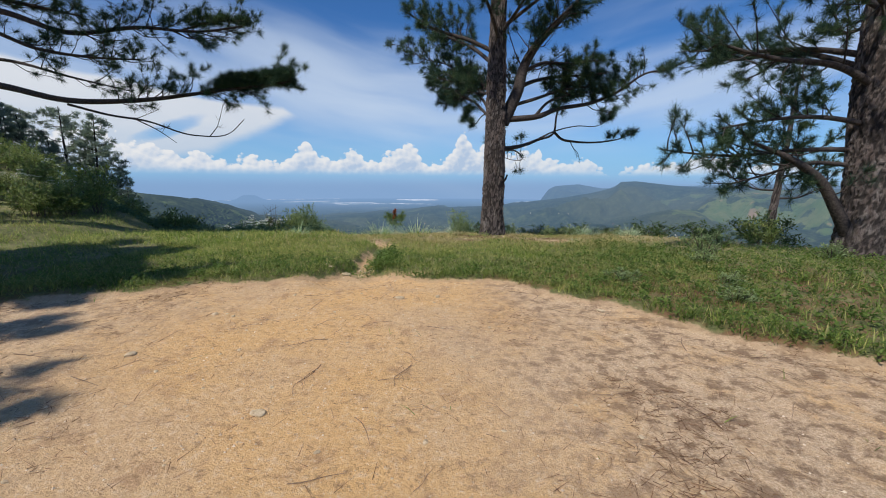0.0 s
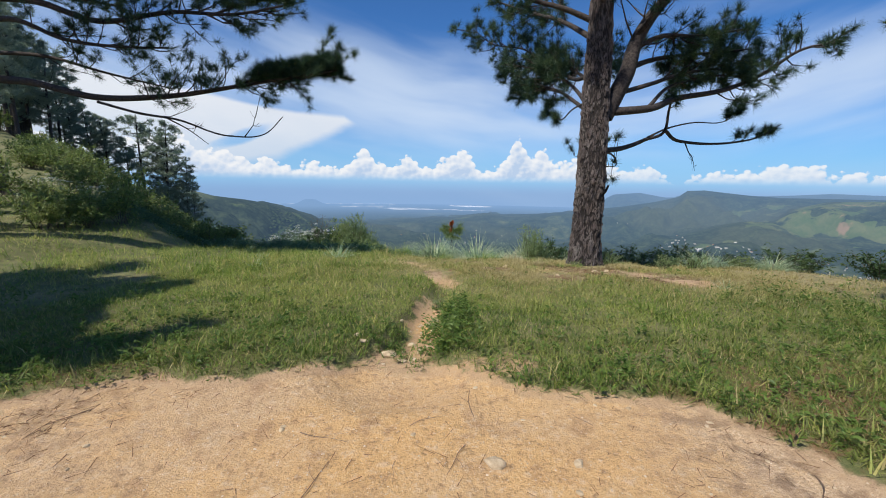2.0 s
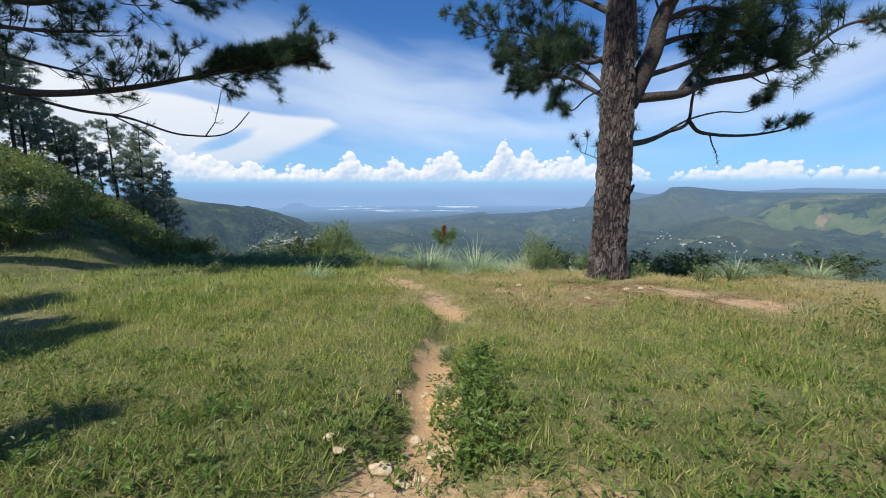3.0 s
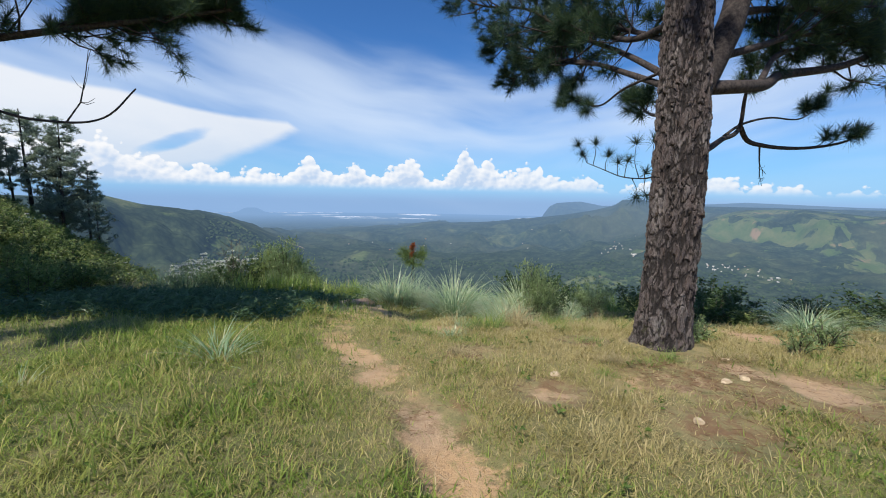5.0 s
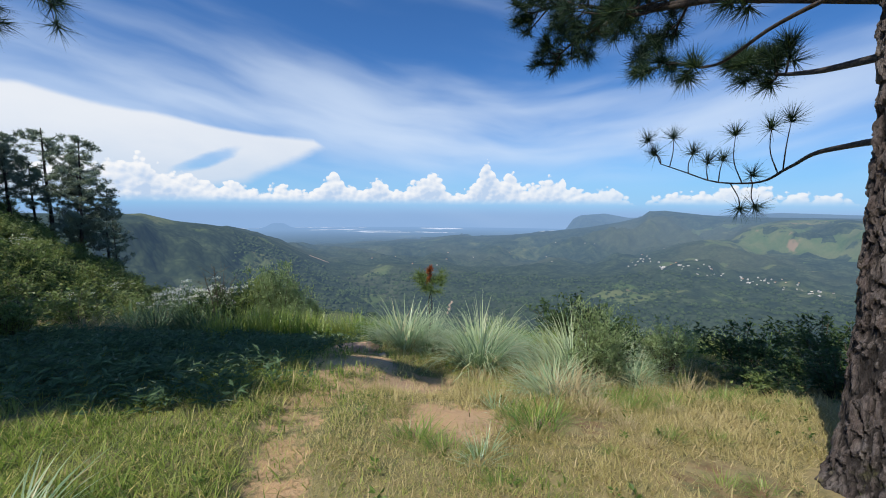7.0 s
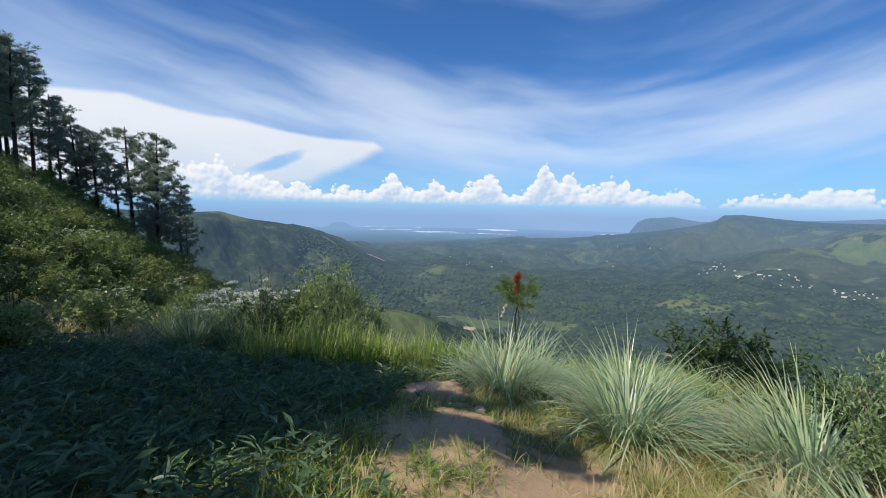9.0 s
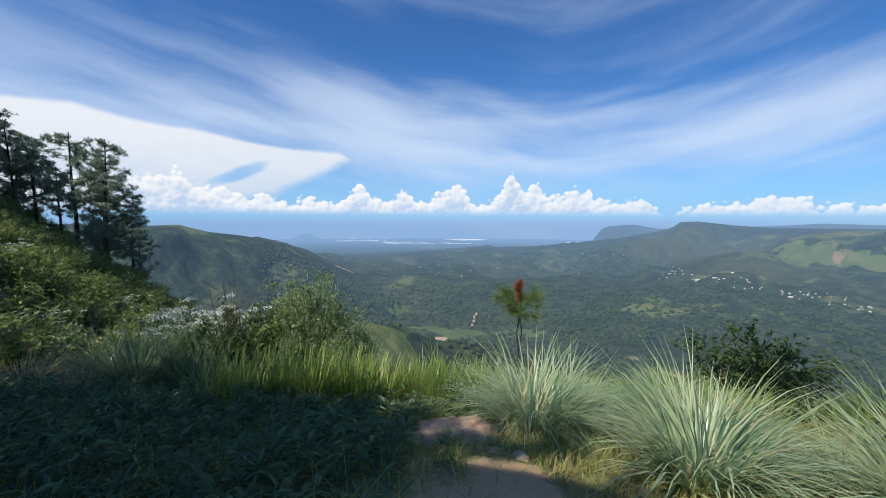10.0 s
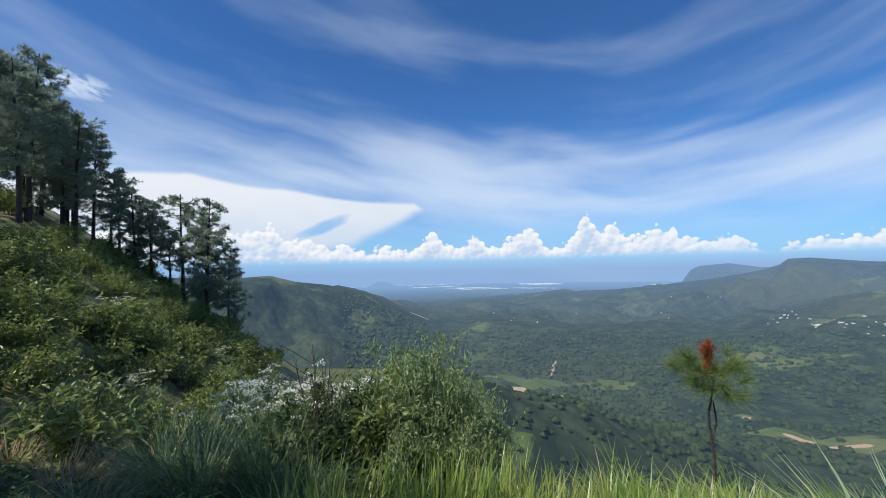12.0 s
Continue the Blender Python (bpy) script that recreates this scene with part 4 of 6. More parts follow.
def build_big_pine():
    z0 = z_at(1.61, 11.12) - 0.16
    trunk = np.array([(1.61, 11.12, z0), (1.61, 11.13, 0.6), (1.63, 11.14, 1.4), (1.64, 11.17, 2.4), (1.64, 11.22, 3.2), (1.66, 11.32, 4.2), (1.68, 11.45, 5.4), (1.68, 11.45, 6.6), (1.7, 11.5, 9.0), (1.8, 11.5, 12.0)])
    radii = [0.305, 0.292, 0.284, 0.280, 0.268, 0.220, 0.205, 0.19, 0.165, 0.14, 0.10, 0.05]
    limbs = [
        # second stem from the fork
        ([(1.86, 11.38, 3.0), (2.10, 11.42, 3.5), (2.28, 11.45, 3.9), (2.42, 11.5, 4.5), (2.75, 11.6, 5.1), (3.5, 11.6, 5.9), (4.4, 11.6, 6.8)], 0.185, 1.3),
        # long limbs on the yard's right
        ([(1.9, 11.36, 3.10), (2.3, 11.4, 3.13), (2.84, 11.6, 3.21), (3.66, 12.3, 3.55), (4.87, 12.6, 3.81), (5.71, 12.8, 4.19), (6.56, 12.9, 4.74), (7.25, 12.9, 4.87)], 0.085, 1.0, 0.6, 0.5),
        ([(1.9, 11.38, 3.42), (2.84, 11.7, 3.73), (3.67, 12.2, 4.06), (4.72, 12.8, 4.33), (5.84, 13.4, 4.77)], 0.05, 1.5, 0.7),
        ([(2.3, 11.5, 4.0), (2.9, 12.0, 4.3), (3.6, 12.4, 4.5), (4.4, 12.6, 4.6), (5.3, 12.7, 4.7)], 0.06, 1.6, 0.75),
        ([(2.4, 11.5, 4.4), (3.0, 11.7, 4.7), (3.8, 11.9, 4.75), (4.8, 12.0, 4.9)], 0.055, 1.5, 0.85),
        ([(2.84, 11.6, 3.25), (3.3, 12.0, 3.7), (3.9, 12.4, 3.95), (4.5, 12.6, 4.1), (5.3, 12.7, 4.1)], 0.04, 1.4, 0.6),
        # bent limb that hangs behind, nearly bare
        ([(1.9, 11.5, 2.30), (2.5, 12.1, 2.42), (3.2, 12.8, 2.68), (3.88, 13.37, 3.02), (3.93, 13.4, 3.5), (4.1, 13.5, 4.0), (4.5, 13.6, 4.5)], 0.060, 0.5, 0.5, 0.75),
        ([(3.85, 13.35, 3.0), (4.2, 13.6, 2.78), (4.63, 13.77, 2.72), (5.2, 13.9, 2.70), (5.79, 13.99, 2.74), (6.54, 14.1, 2.91), (7.14, 14.3, 3.26)], 0.042, 0.35, 0.35, 0.6),
        ([(3.3, 12.9, 2.75), (3.9, 13.4, 3.02), (4.8, 13.9, 3.25), (5.6, 14.2, 3.3), (6.3, 14.5, 3.7)], 0.022, 0.3, 0.3, 0.8),
        ([(4.5, 13.7, 2.75), (4.75, 14.0, 2.5), (5.0, 14.3, 2.35), (5.12, 14.44, 2.15)], 0.014, 0.0),
        # boughs out over the brink
        ([(1.52, 11.4, 3.12), (1.35, 12.2, 3.5), (1.16, 13.0, 3.87), (0.71, 14.2, 4.33), (0.25, 15.4, 4.95), (-0.34, 16.3, 5.19)], 0.042, 1.8, 0.55, 0.35),
        ([(1.16, 13.0, 3.87), (0.72, 14.3, 4.26), (0.43, 15.6, 4.44), (0.28, 16.6, 4.44)], 0.030, 1.6, 0.5, 0.35),
        ([(1.51, 11.4, 3.25), (1.38, 12.4, 3.83), (1.0, 13.6, 4.52), (0.32, 14.8, 5.44), (-0.69, 15.8, 5.97), (-1.36, 16.3, 6.63)], 0.042, 1.8, 0.6, 0.3),
        ([(1.55, 11.4, 3.66), (1.47, 12.4, 4.15), (1.09, 13.4, 4.64), (0.74, 14.6, 4.95)], 0.042, 2.0, 0.7),
        ([(1.45, 11.5, 3.31), (1.32, 12.3, 3.29), (1.22, 12.8, 3.18), (1.06, 13.6, 3.46), (0.96, 14.4, 3.74)], 0.016, 0.6, 0.35, 0.5),
        ([(1.55, 11.4, 3.89), (1.39, 12.2, 3.97), (1.17, 13.0, 4.34), (0.88, 14.0, 4.99)], 0.05, 1.4, 0.7),
        ([(1.55, 11.5, 2.78), (1.91, 12.6, 3.02), (2.33, 14.0, 3.50), (2.36, 14.5, 3.8)], 0.026, 1.0, 0.4, 0.55),
        ([(1.7, 11.5, 4.4), (2.1, 12.6, 4.6), (2.4, 13.8, 4.7)], 0.055, 1.0),
        ([(1.6, 11.4, 4.9), (0.9, 11.4, 5.2), (0.0, 11.5, 5.5), (-0.9, 11.6, 6.0)], 0.06, 1.6),
        ([(1.6, 11.5, 4.6), (1.0, 12.6, 5.4), (0.3, 13.6, 6.0), (-0.5, 14.4, 6.6)], 0.06, 1.8, 0.8),
        ([(1.8, 11.3, 5.4), (2.2, 10.4, 5.9), (2.4, 9.2, 6.4)], 0.05, 1.6),
        ([(1.7, 11.3, 5.2), (1.2, 10.4, 5.9), (0.5, 9.6, 6.5)], 0.05, 1.7),
        ([(1.9, 11.3, 5.6), (2.7, 10.5, 6.0), (3.5, 9.9, 6.4)], 0.05, 1.7),
        ([(2.4, 11.5, 4.6), (2.9, 10.8, 5.3), (3.4, 10.3, 5.7)], 0.05, 1.5),
    ]
    limbs += whorls((1.7, 11.45), 6.4, 11.6, 15, 3.2, 0.06, seed=4)
    tree = pine((1.61, 11.12, z0), trunk, radii, limbs, "tall old pine with forked trunk and cracked bark", sides=190, steps=500, tuft=56, needle=(0.26, 0.0085), flare=0.42, twig_step=0.26, fluff=(1.0, 0.06), fine=0.82)
    tufted_twigs(tree, [(1.85, 11.5, 2.25), (2.32, 12.6, 2.34), (2.59, 13.3, 2.36), (2.91, 14.1, 2.28), (3.07, 15.06, 2.14), (2.76, 15.4, 2.18), (2.37, 15.7, 2.38), (2.10, 15.9, 2.52)], 0.034,
                 [(1.87, 15.92, 2.94), (2.03, 16.0, 2.72), (2.25, 15.8, 2.97), (2.49, 15.6, 2.68), (2.67, 15.5, 2.52), (2.86, 15.4, 2.56), (2.99, 15.35, 2.95), (3.13, 15.1, 2.28), (3.01, 14.6, 2.91), (2.98, 14.2, 2.93), (2.91, 15.0, 1.74), (3.09, 14.9, 1.77)], (0.29, 0.0085))
    stub = spline(np.array([(1.84, 11.18, 1.32), (1.96, 11.20, 1.42), (2.02, 11.20, 1.56)]) - np.array((1.61, 11.12, z0)), 8)
    part("branch_stub", mesh_of("branch_stub", *tube(stub, np.linspace(0.04, 0.022, 8), 9), M_TWIG, True), tree)


def build_overhang_pine():
    base = (-15.2, 12.4, z_at(-15.2, 12.4) - 0.1)
    trunk = [base, (-15.2, 12.4, 3.0), (-15.1, 12.3, 6.0), (-15.0, 12.3, 8.0), (-15.0, 12.3, 10.0)]
    limbs = [
        ([(-15.0, 12.4, 4.3), (-13.3, 12.3, 4.15), (-11.2, 12.3, 3.72), (-9.2, 12.3, 3.72), (-6.6, 12.3, 4.02), (-4.4, 12.3, 4.30)], 0.11, 0.8, 0.5, 0.5),
        ([(-7.2, 12.3, 3.95), (-6.2, 12.25, 4.22), (-5.2, 12.2, 4.38), (-4.35, 12.2, 4.5)], 0.03, 6.0, 0.36, 0.15),
        ([(-6.8, 12.4, 4.0), (-5.9, 12.5, 4.2), (-5.0, 12.5, 4.3), (-4.4, 12.5, 4.35)], 0.02, 5.0, 0.34, 0.2),
        ([(-11.2, 12.3, 3.6), (-10.0, 12.35, 3.3), (-9.0, 12.4, 3.15), (-7.5, 12.4, 2.72), (-6.4, 12.4, 2.8), (-5.95, 12.4, 3.2)], 0.035, 0.0),
        ([(-9.3, 12.4, 3.2), (-8.6, 12.4, 2.85), (-8.1, 12.4, 2.5)], 0.018, 0.0),
        ([(-15.0, 12.3, 6.4), (-12.8, 12.3, 6.2), (-10.8, 12.2, 5.6), (-8.7, 12.2, 5.75), (-6.9, 12.2, 5.65), (-5.7, 12.2, 5.8)], 0.10, 0.9, 0.7, 0.5),
        ([(-7.6, 12.2, 5.65), (-6.6, 12.2, 5.9), (-5.6, 12.2, 5.95)], 0.03, 2.0, 0.45, 0.15),
        ([(-15.0, 12.2, 5.6), (-13.0, 11.9, 5.6), (-11.3, 11.7, 5.0), (-9.6, 11.6, 4.75), (-8.4, 11.6, 4.7)], 0.08, 0.8, 0.7, 0.4),
        ([(-15.0, 12.4, 5.0), (-13.4, 12.9, 5.0), (-11.8, 13.2, 4.6), (-10.0, 13.4, 4.2)], 0.06, 0.3),
        ([(-15.0, 12.3, 7.4), (-12.5, 12.4, 7.6), (-10.4, 12.4, 7.2), (-8.8, 12.3, 6.9)], 0.10, 1.2),
        ([(-15.0, 12.3, 7.0), (-13.2, 13.2, 6.8), (-11.6, 13.8, 6.6)], 0.10, 1.3),
        ([(-15.0, 12.3, 8.4), (-12.6, 11.2, 8.6), (-10.4, 10.6, 8.6), (-8.8, 10.4, 9.0)], 0.09, 1.3),
    ]
    # boughs above the view, added to thicken the shade below
    limbs += [
        ([(-15.0, 12.2, 7.0), (-12.6, 10.6, 7.2), (-10.6, 9.6, 7.2), (-8.8, 9.2, 7.4)], 0.08, 1.4),
        ([(-15.0, 12.2, 7.4), (-12.4, 11.9, 7.4), (-9.8, 11.7, 7.2), (-7.8, 11.7, 7.3)], 0.08, 1.5),
    ]
    limbs += whorls((-15.0, 12.3), 6.4, 9.8, 12, 4.0, 0.09, seed=9)
    pine(base, trunk, [0.36, 0.32, 0.28, 0.22, 0.15, 0.05], limbs, "pine with long drooping boughs over the grass", sides=48, steps=120, tuft=64, needle=(0.24, 0.0078), fluff=(0.95, 0.10), lift=0.35)


def build_right_pines():
    base = (8.1, 6.9, z_at(8.1, 6.9) - 0.12)
    trunk = [base, (8.1, 6.9, 1.4), (8.0, 6.95, 3.0), (8.0, 7.0, 5.5), (8.1, 7.0, 10.5)]
    limbs = [
        ([(7.9, 6.9, 0.25), (7.45, 6.85, 0.9), (7.05, 6.85, 1.45), (6.6, 6.85, 1.75), (5.8, 6.9, 2.1)], 0.13, 0.6),
        ([(8.0, 6.9, 2.4), (7.0, 6.9, 2.55), (6.0, 6.9, 2.5), (5.2, 7.0, 2.35)], 0.05, 1.2),
        ([(8.0, 6.9, 3.0), (7.0, 6.8, 3.4), (6.0, 6.8, 3.5), (5.1, 6.8, 3.7), (4.7, 6.8, 3.85)], 0.07, 1.4),
        ([(7.9, 7.0, 2.0), (6.9, 7.2, 2.0), (5.8, 7.4, 1.9), (4.9, 7.4, 1.95), (4.35, 7.3, 2.0)], 0.045, 1.1),
        ([(7.9, 7.0, 1.7), (7.0, 7.1, 1.75), (6.2, 7.2, 1.5), (5.6, 7.2, 1.35)], 0.04, 1.0),
        ([(8.0, 7.0, 3.6), (7.2, 7.6, 3.9), (6.3, 8.1, 4.0), (5.4, 8.4, 4.1)], 0.06, 1.4),
        ([(8.0, 7.0, 4.0), (7.2, 6.4, 4.3), (6.3, 6.0, 4.4), (5.4, 5.9, 4.6)], 0.06, 1.3),
    ]
    limbs += whorls((8.0, 7.0), 2.8, 10.0, 20, 3.2, 0.06, seed=14)
    pine(base, trunk, [0.44, 0.40, 0.36, 0.30, 0.22, 0.08], limbs, "stout pine with bushy low boughs beside the yard", sides=90, steps=220, tuft=62, needle=(0.20, 0.007), flare=0.2)
    base = (12.0, 14.0, z_at(12.0, 14.0) - 0.1)
    trunk = [base, (12.05, 14, 0.6), (12.2, 14.0, 2.4), (12.3, 14.0, 5.2)]
    limbs = whorls((12.15, 14), 0.6, 4.8, 13, 2.2, 0.035, seed=21)
    pine(base, trunk, [0.13, 0.11, 0.08, 0.03], limbs, "slender young pine on the slope", sides=20, steps=40, tuft=60, needle=(0.20, 0.008), flare=0.1)
    # the pine beside the yard whose shade lies on the earth
    base = (-9.4, -2.2, z_at(-9.4, -2.2) - 0.1)
    trunk = [base, (-9.4, -2.2, 3.0), (-9.3, -2.2, 6.0), (-9.3, -2.2, 10.0)]
    limbs = whorls((-9.3, -2.2), 4.4, 10.0, 18, 3.4, 0.08, seed=33)
    pine(base, trunk, [0.32, 0.28, 0.22, 0.06], limbs, "pine that shades the edge of the yard", sides=32, steps=60, tuft=30, needle=(0.32, 0.035), twig_step=0.27)
    # a dense pine out of view, added for its shade on the grass
    base = (-9.6, 1.1, z_at(-9.6, 1.1) - 0.1)
    trunk = [base, (-9.6, 1.1, 3.0), (-9.5, 1.1, 6.0), (-9.5, 1.1, 8.6)]
    limbs = whorls((-9.5, 1.1), 5.8, 7.6, 54, 2.8, 0.08, lean=0.05, seed=35)
    pine(base, trunk, [0.32, 0.28, 0.22, 0.06], limbs, "unseen pine added to shade the grass beside the yard", sides=32, steps=60, tuft=38, needle=(0.36, 0.08), twig_step=0.21)


def build_unseen_shade_pines():
    # pines out of view, added and placed for the shade they cast
    for x, y, size, seed in ((-12.2, 6.2, 2.9, 41), (-15.6, 6.3, 3.0, 42)):
        base = (x, y, z_at(x, y) - 0.1)
        trunk = [base, (x, y, 4.0), (x, y, 9.0), (x + 0.1, y, 15.2)]
        limbs = whorls((x, y), 12.0, 13.2, 30, size, 0.08, lean=0.05, seed=seed) + whorls((x, y), 12.4, 14.8, 16, size * 0.85, 0.06, seed=seed + 20)
        pine(base, trunk, [0.30, 0.26, 0.20, 0.06], limbs, "unseen tall pine added to shade the grass below the hillside", sides=32, steps=60, tuft=30, needle=(0.36, 0.075), twig_step=0.27)


def far_pine(kind, height, lean, crown_from, seed):
    """A tall thin pine of the stand on the hillside, at the origin."""
    r2 = np.random.default_rng(seed)
    tree = tagged(new("pine_tree"), "tall slim pine with a bare lower trunk on the hillside", "tree", "pines of the hillside stand")
    line = spline([(0, 0, -0.6), (lean * 0.2, 0, height * 0.3), (lean * 0.5, 0.1, height * 0.65), (lean, 0.1, height)], 24)
    part("trunk", mesh_of("trunk", *tube(line, np.linspace(0.17, 0.03, 24) * (height / 13) ** 0.5, 9), M_TWIG, True), tree)
    pieces, tips, ways = [], [], []
    count = int((1 - crown_from) * height * 3.4)
    for k in range(count):
        s = crown_from + (1 - crown_from) * (k + r2.uniform(0, 1)) / count
        i = int(s * 23)
        c = line[i]
        a = k * 2.4 + r2.uniform(-0.6, 0.6)
        q = (s - crown_from) / (1 - crown_from)
        size = (0.6 + 2.0 * (1 - q) ** 0.55 * min(1, 0.55 + 2 * q)) * r2.uniform(0.45, 1.15) * (height / 13) ** 0.7
        d = np.array([math.cos(a), math.sin(a), r2.uniform(0.05, 0.55)])
        bough = spline([c, c + d * size * 0.5 - (0, 0, 0.05), c + d * size + (0, 0, 0.18 * size)], 7)
        pieces.append(tube(bough, np.linspace(0.035, 0.012, 7), 4))
        for k2 in range(int(3 + size * 2.2)):
            t = r2.uniform(0.40, 1.0)
            mid = bough[min(6, int(t * 6.99))] + r2.normal(size=3) * (0.22, 0.22, 0.14) * size * 0.6
            for k3 in range(9):
                w = d * 0.4 + r2.normal(size=3) * 0.6 + (0, 0, 0.45)
                tips.append(mid + r2.normal(size=3) * (0.17, 0.17, 0.11))
                ways.append(w / np.linalg.norm(w))
    tagged(part("branching", mesh_of("branching", *joined(pieces), M_TWIG, True), tree), kind="stuff")
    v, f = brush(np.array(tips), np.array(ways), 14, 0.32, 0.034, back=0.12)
    tagged(part("needles", mesh_of("needles", v, f, M_NEEDLE_HAZED), tree, "dense green needles, pale with painted haze"), kind="stuff")
    return tree


def build_stand():
    kinds = [far_pine(0, 13.0, 0.5, 0.32, 51), far_pine(1, 11.5, -0.6, 0.40, 52), far_pine(2, 14.0, 0.3, 0.22, 53), far_pine(3, 9.5, 0.2, 0.45, 54)]
    spots = [(-57.8, 42.3, 1, 12.0), (-55.5, 42.6, 2, 13.5), (-54.2, 44.7, 0, 13.0), (-52.9, 43.0, 1, 11.0), (-52.5, 47.2, 3, 10.0), (-52.1, 47.9, 1, 9.0), (-49.6, 47.8, 0, 9.8), (-48.8, 48.9, 2, 9.5), (-47.9, 48.4, 1, 9.0),
             (-42.4, 47.3, 3, 12.0), (-40.4, 48.5, 2, 11.5), (-39.5, 47.4, 2, 13.0), (-38.0, 48.6, 0, 9.5), (-36.3, 47.8, 2, 6.8), (-42.0, 31.5, 2, 12.5), (-43.5, 35.0, 0, 13.0), (-46.0, 36.5, 1, 13.0), (-48.0, 40.0, 2, 12.5), (-60, 39, 2, 13), (-63, 45, 0, 13), (-44.8, 47.9, 3, 8.0), (-50.5, 41.5, 2, 12.5), (-52.5, 39.5, 0, 12.5), (-46.5, 41.5, 2, 11.5), (-44.0, 38.5, 1, 11.0), (-41.2, 49.0, 0, 9.0), (-51.0, 49.0, 2, 9.0), (-56.5, 45.5, 2, 11.5), (-40.5, 33.0, 0, 11.5), (-38.6, 29.5, 2, 12.0), (-58.0, 36.0, 0, 13.0), (-62.0, 35.0, 2, 13.0), (-55.0, 36.5, 1, 12.5), (-66.0, 40.0, 2, 13.0), (-50.0, 36.0, 0, 12.5), (-56.0, 33.0, 2, 12.0), (-47.0, 33.0, 1, 12.0), (-64.0, 31.0, 0, 12.0)]
    used = set()
    for n, (x, y, k, h) in enumerate(spots):
        m = Matrix.LocRotScale((x, y, z_at(x, y)), Euler((0, 0, n * 1.7)), Vector((1.22, 1.22, 1)) * (h / (13.0, 11.5, 14.0, 9.5)[k]))
        if k in used:
            twin = copy_thing(kinds[k], m)
            twin.matrix_basis = m
        else:
            kinds[k].matrix_basis = m
            used.add(k)


build_big_pine()
build_overhang_pine()
build_right_pines()
build_unseen_shade_pines()
build_stand()


# ---------------------------------------------------------------- grass and shrubs
def blades(base, length, width, turn, tilt, bend, segs=2):
    """Tapering, bending grass blades."""
    n = len(base)
    out = np.stack([np.cos(turn), np.sin(turn), 0 * turn], 1)
    side = np.stack([-np.sin(turn), np.cos(turn), 0 * turn], 1)
    p, rows = np.array(base, float), []
    for k in range(segs + 1):
        s = k / segs
        w = width * (1 - s) ** 0.75 * (0.7 + 0.9 * s * (1 - s))
        rows += [p] if k == segs else [p - side * w[:, None] / 2, p + side * w[:, None] / 2]
        a = np.clip(tilt + bend * (s + 0.5 / segs), -2.6, 2.6)
        p = p + (length / segs)[:, None] * (out * np.sin(a)[:, None] + np.array([0, 0, 1.0]) * np.cos(a)[:, None])
    m = 2 * segs + 1
    v = np.stack(rows, 1).reshape(-1, 3)
    tri = []
    for k in range(segs - 1):
        a = 2 * k
        tri += [(a, a + 1, a + 3), (a, a + 3, a + 2)]
    tri.append((m - 3, m - 2, m - 1))
    f = (np.arange(n)[:, None, None] * m + np.array(tri)[None]).reshape(-1, 3)
    return v, f


def lush_share(x, y):
    """How much of the grass is dark and leafy."""
    return np.clip(smooth01(6.8, 5.0, y + 1.2 * rolling(x, y, 0.8, 3, 99)) + smooth01(1.5, 3.5, x) * smooth01(9.5, 7.5, y), 0, 1) * 0.85


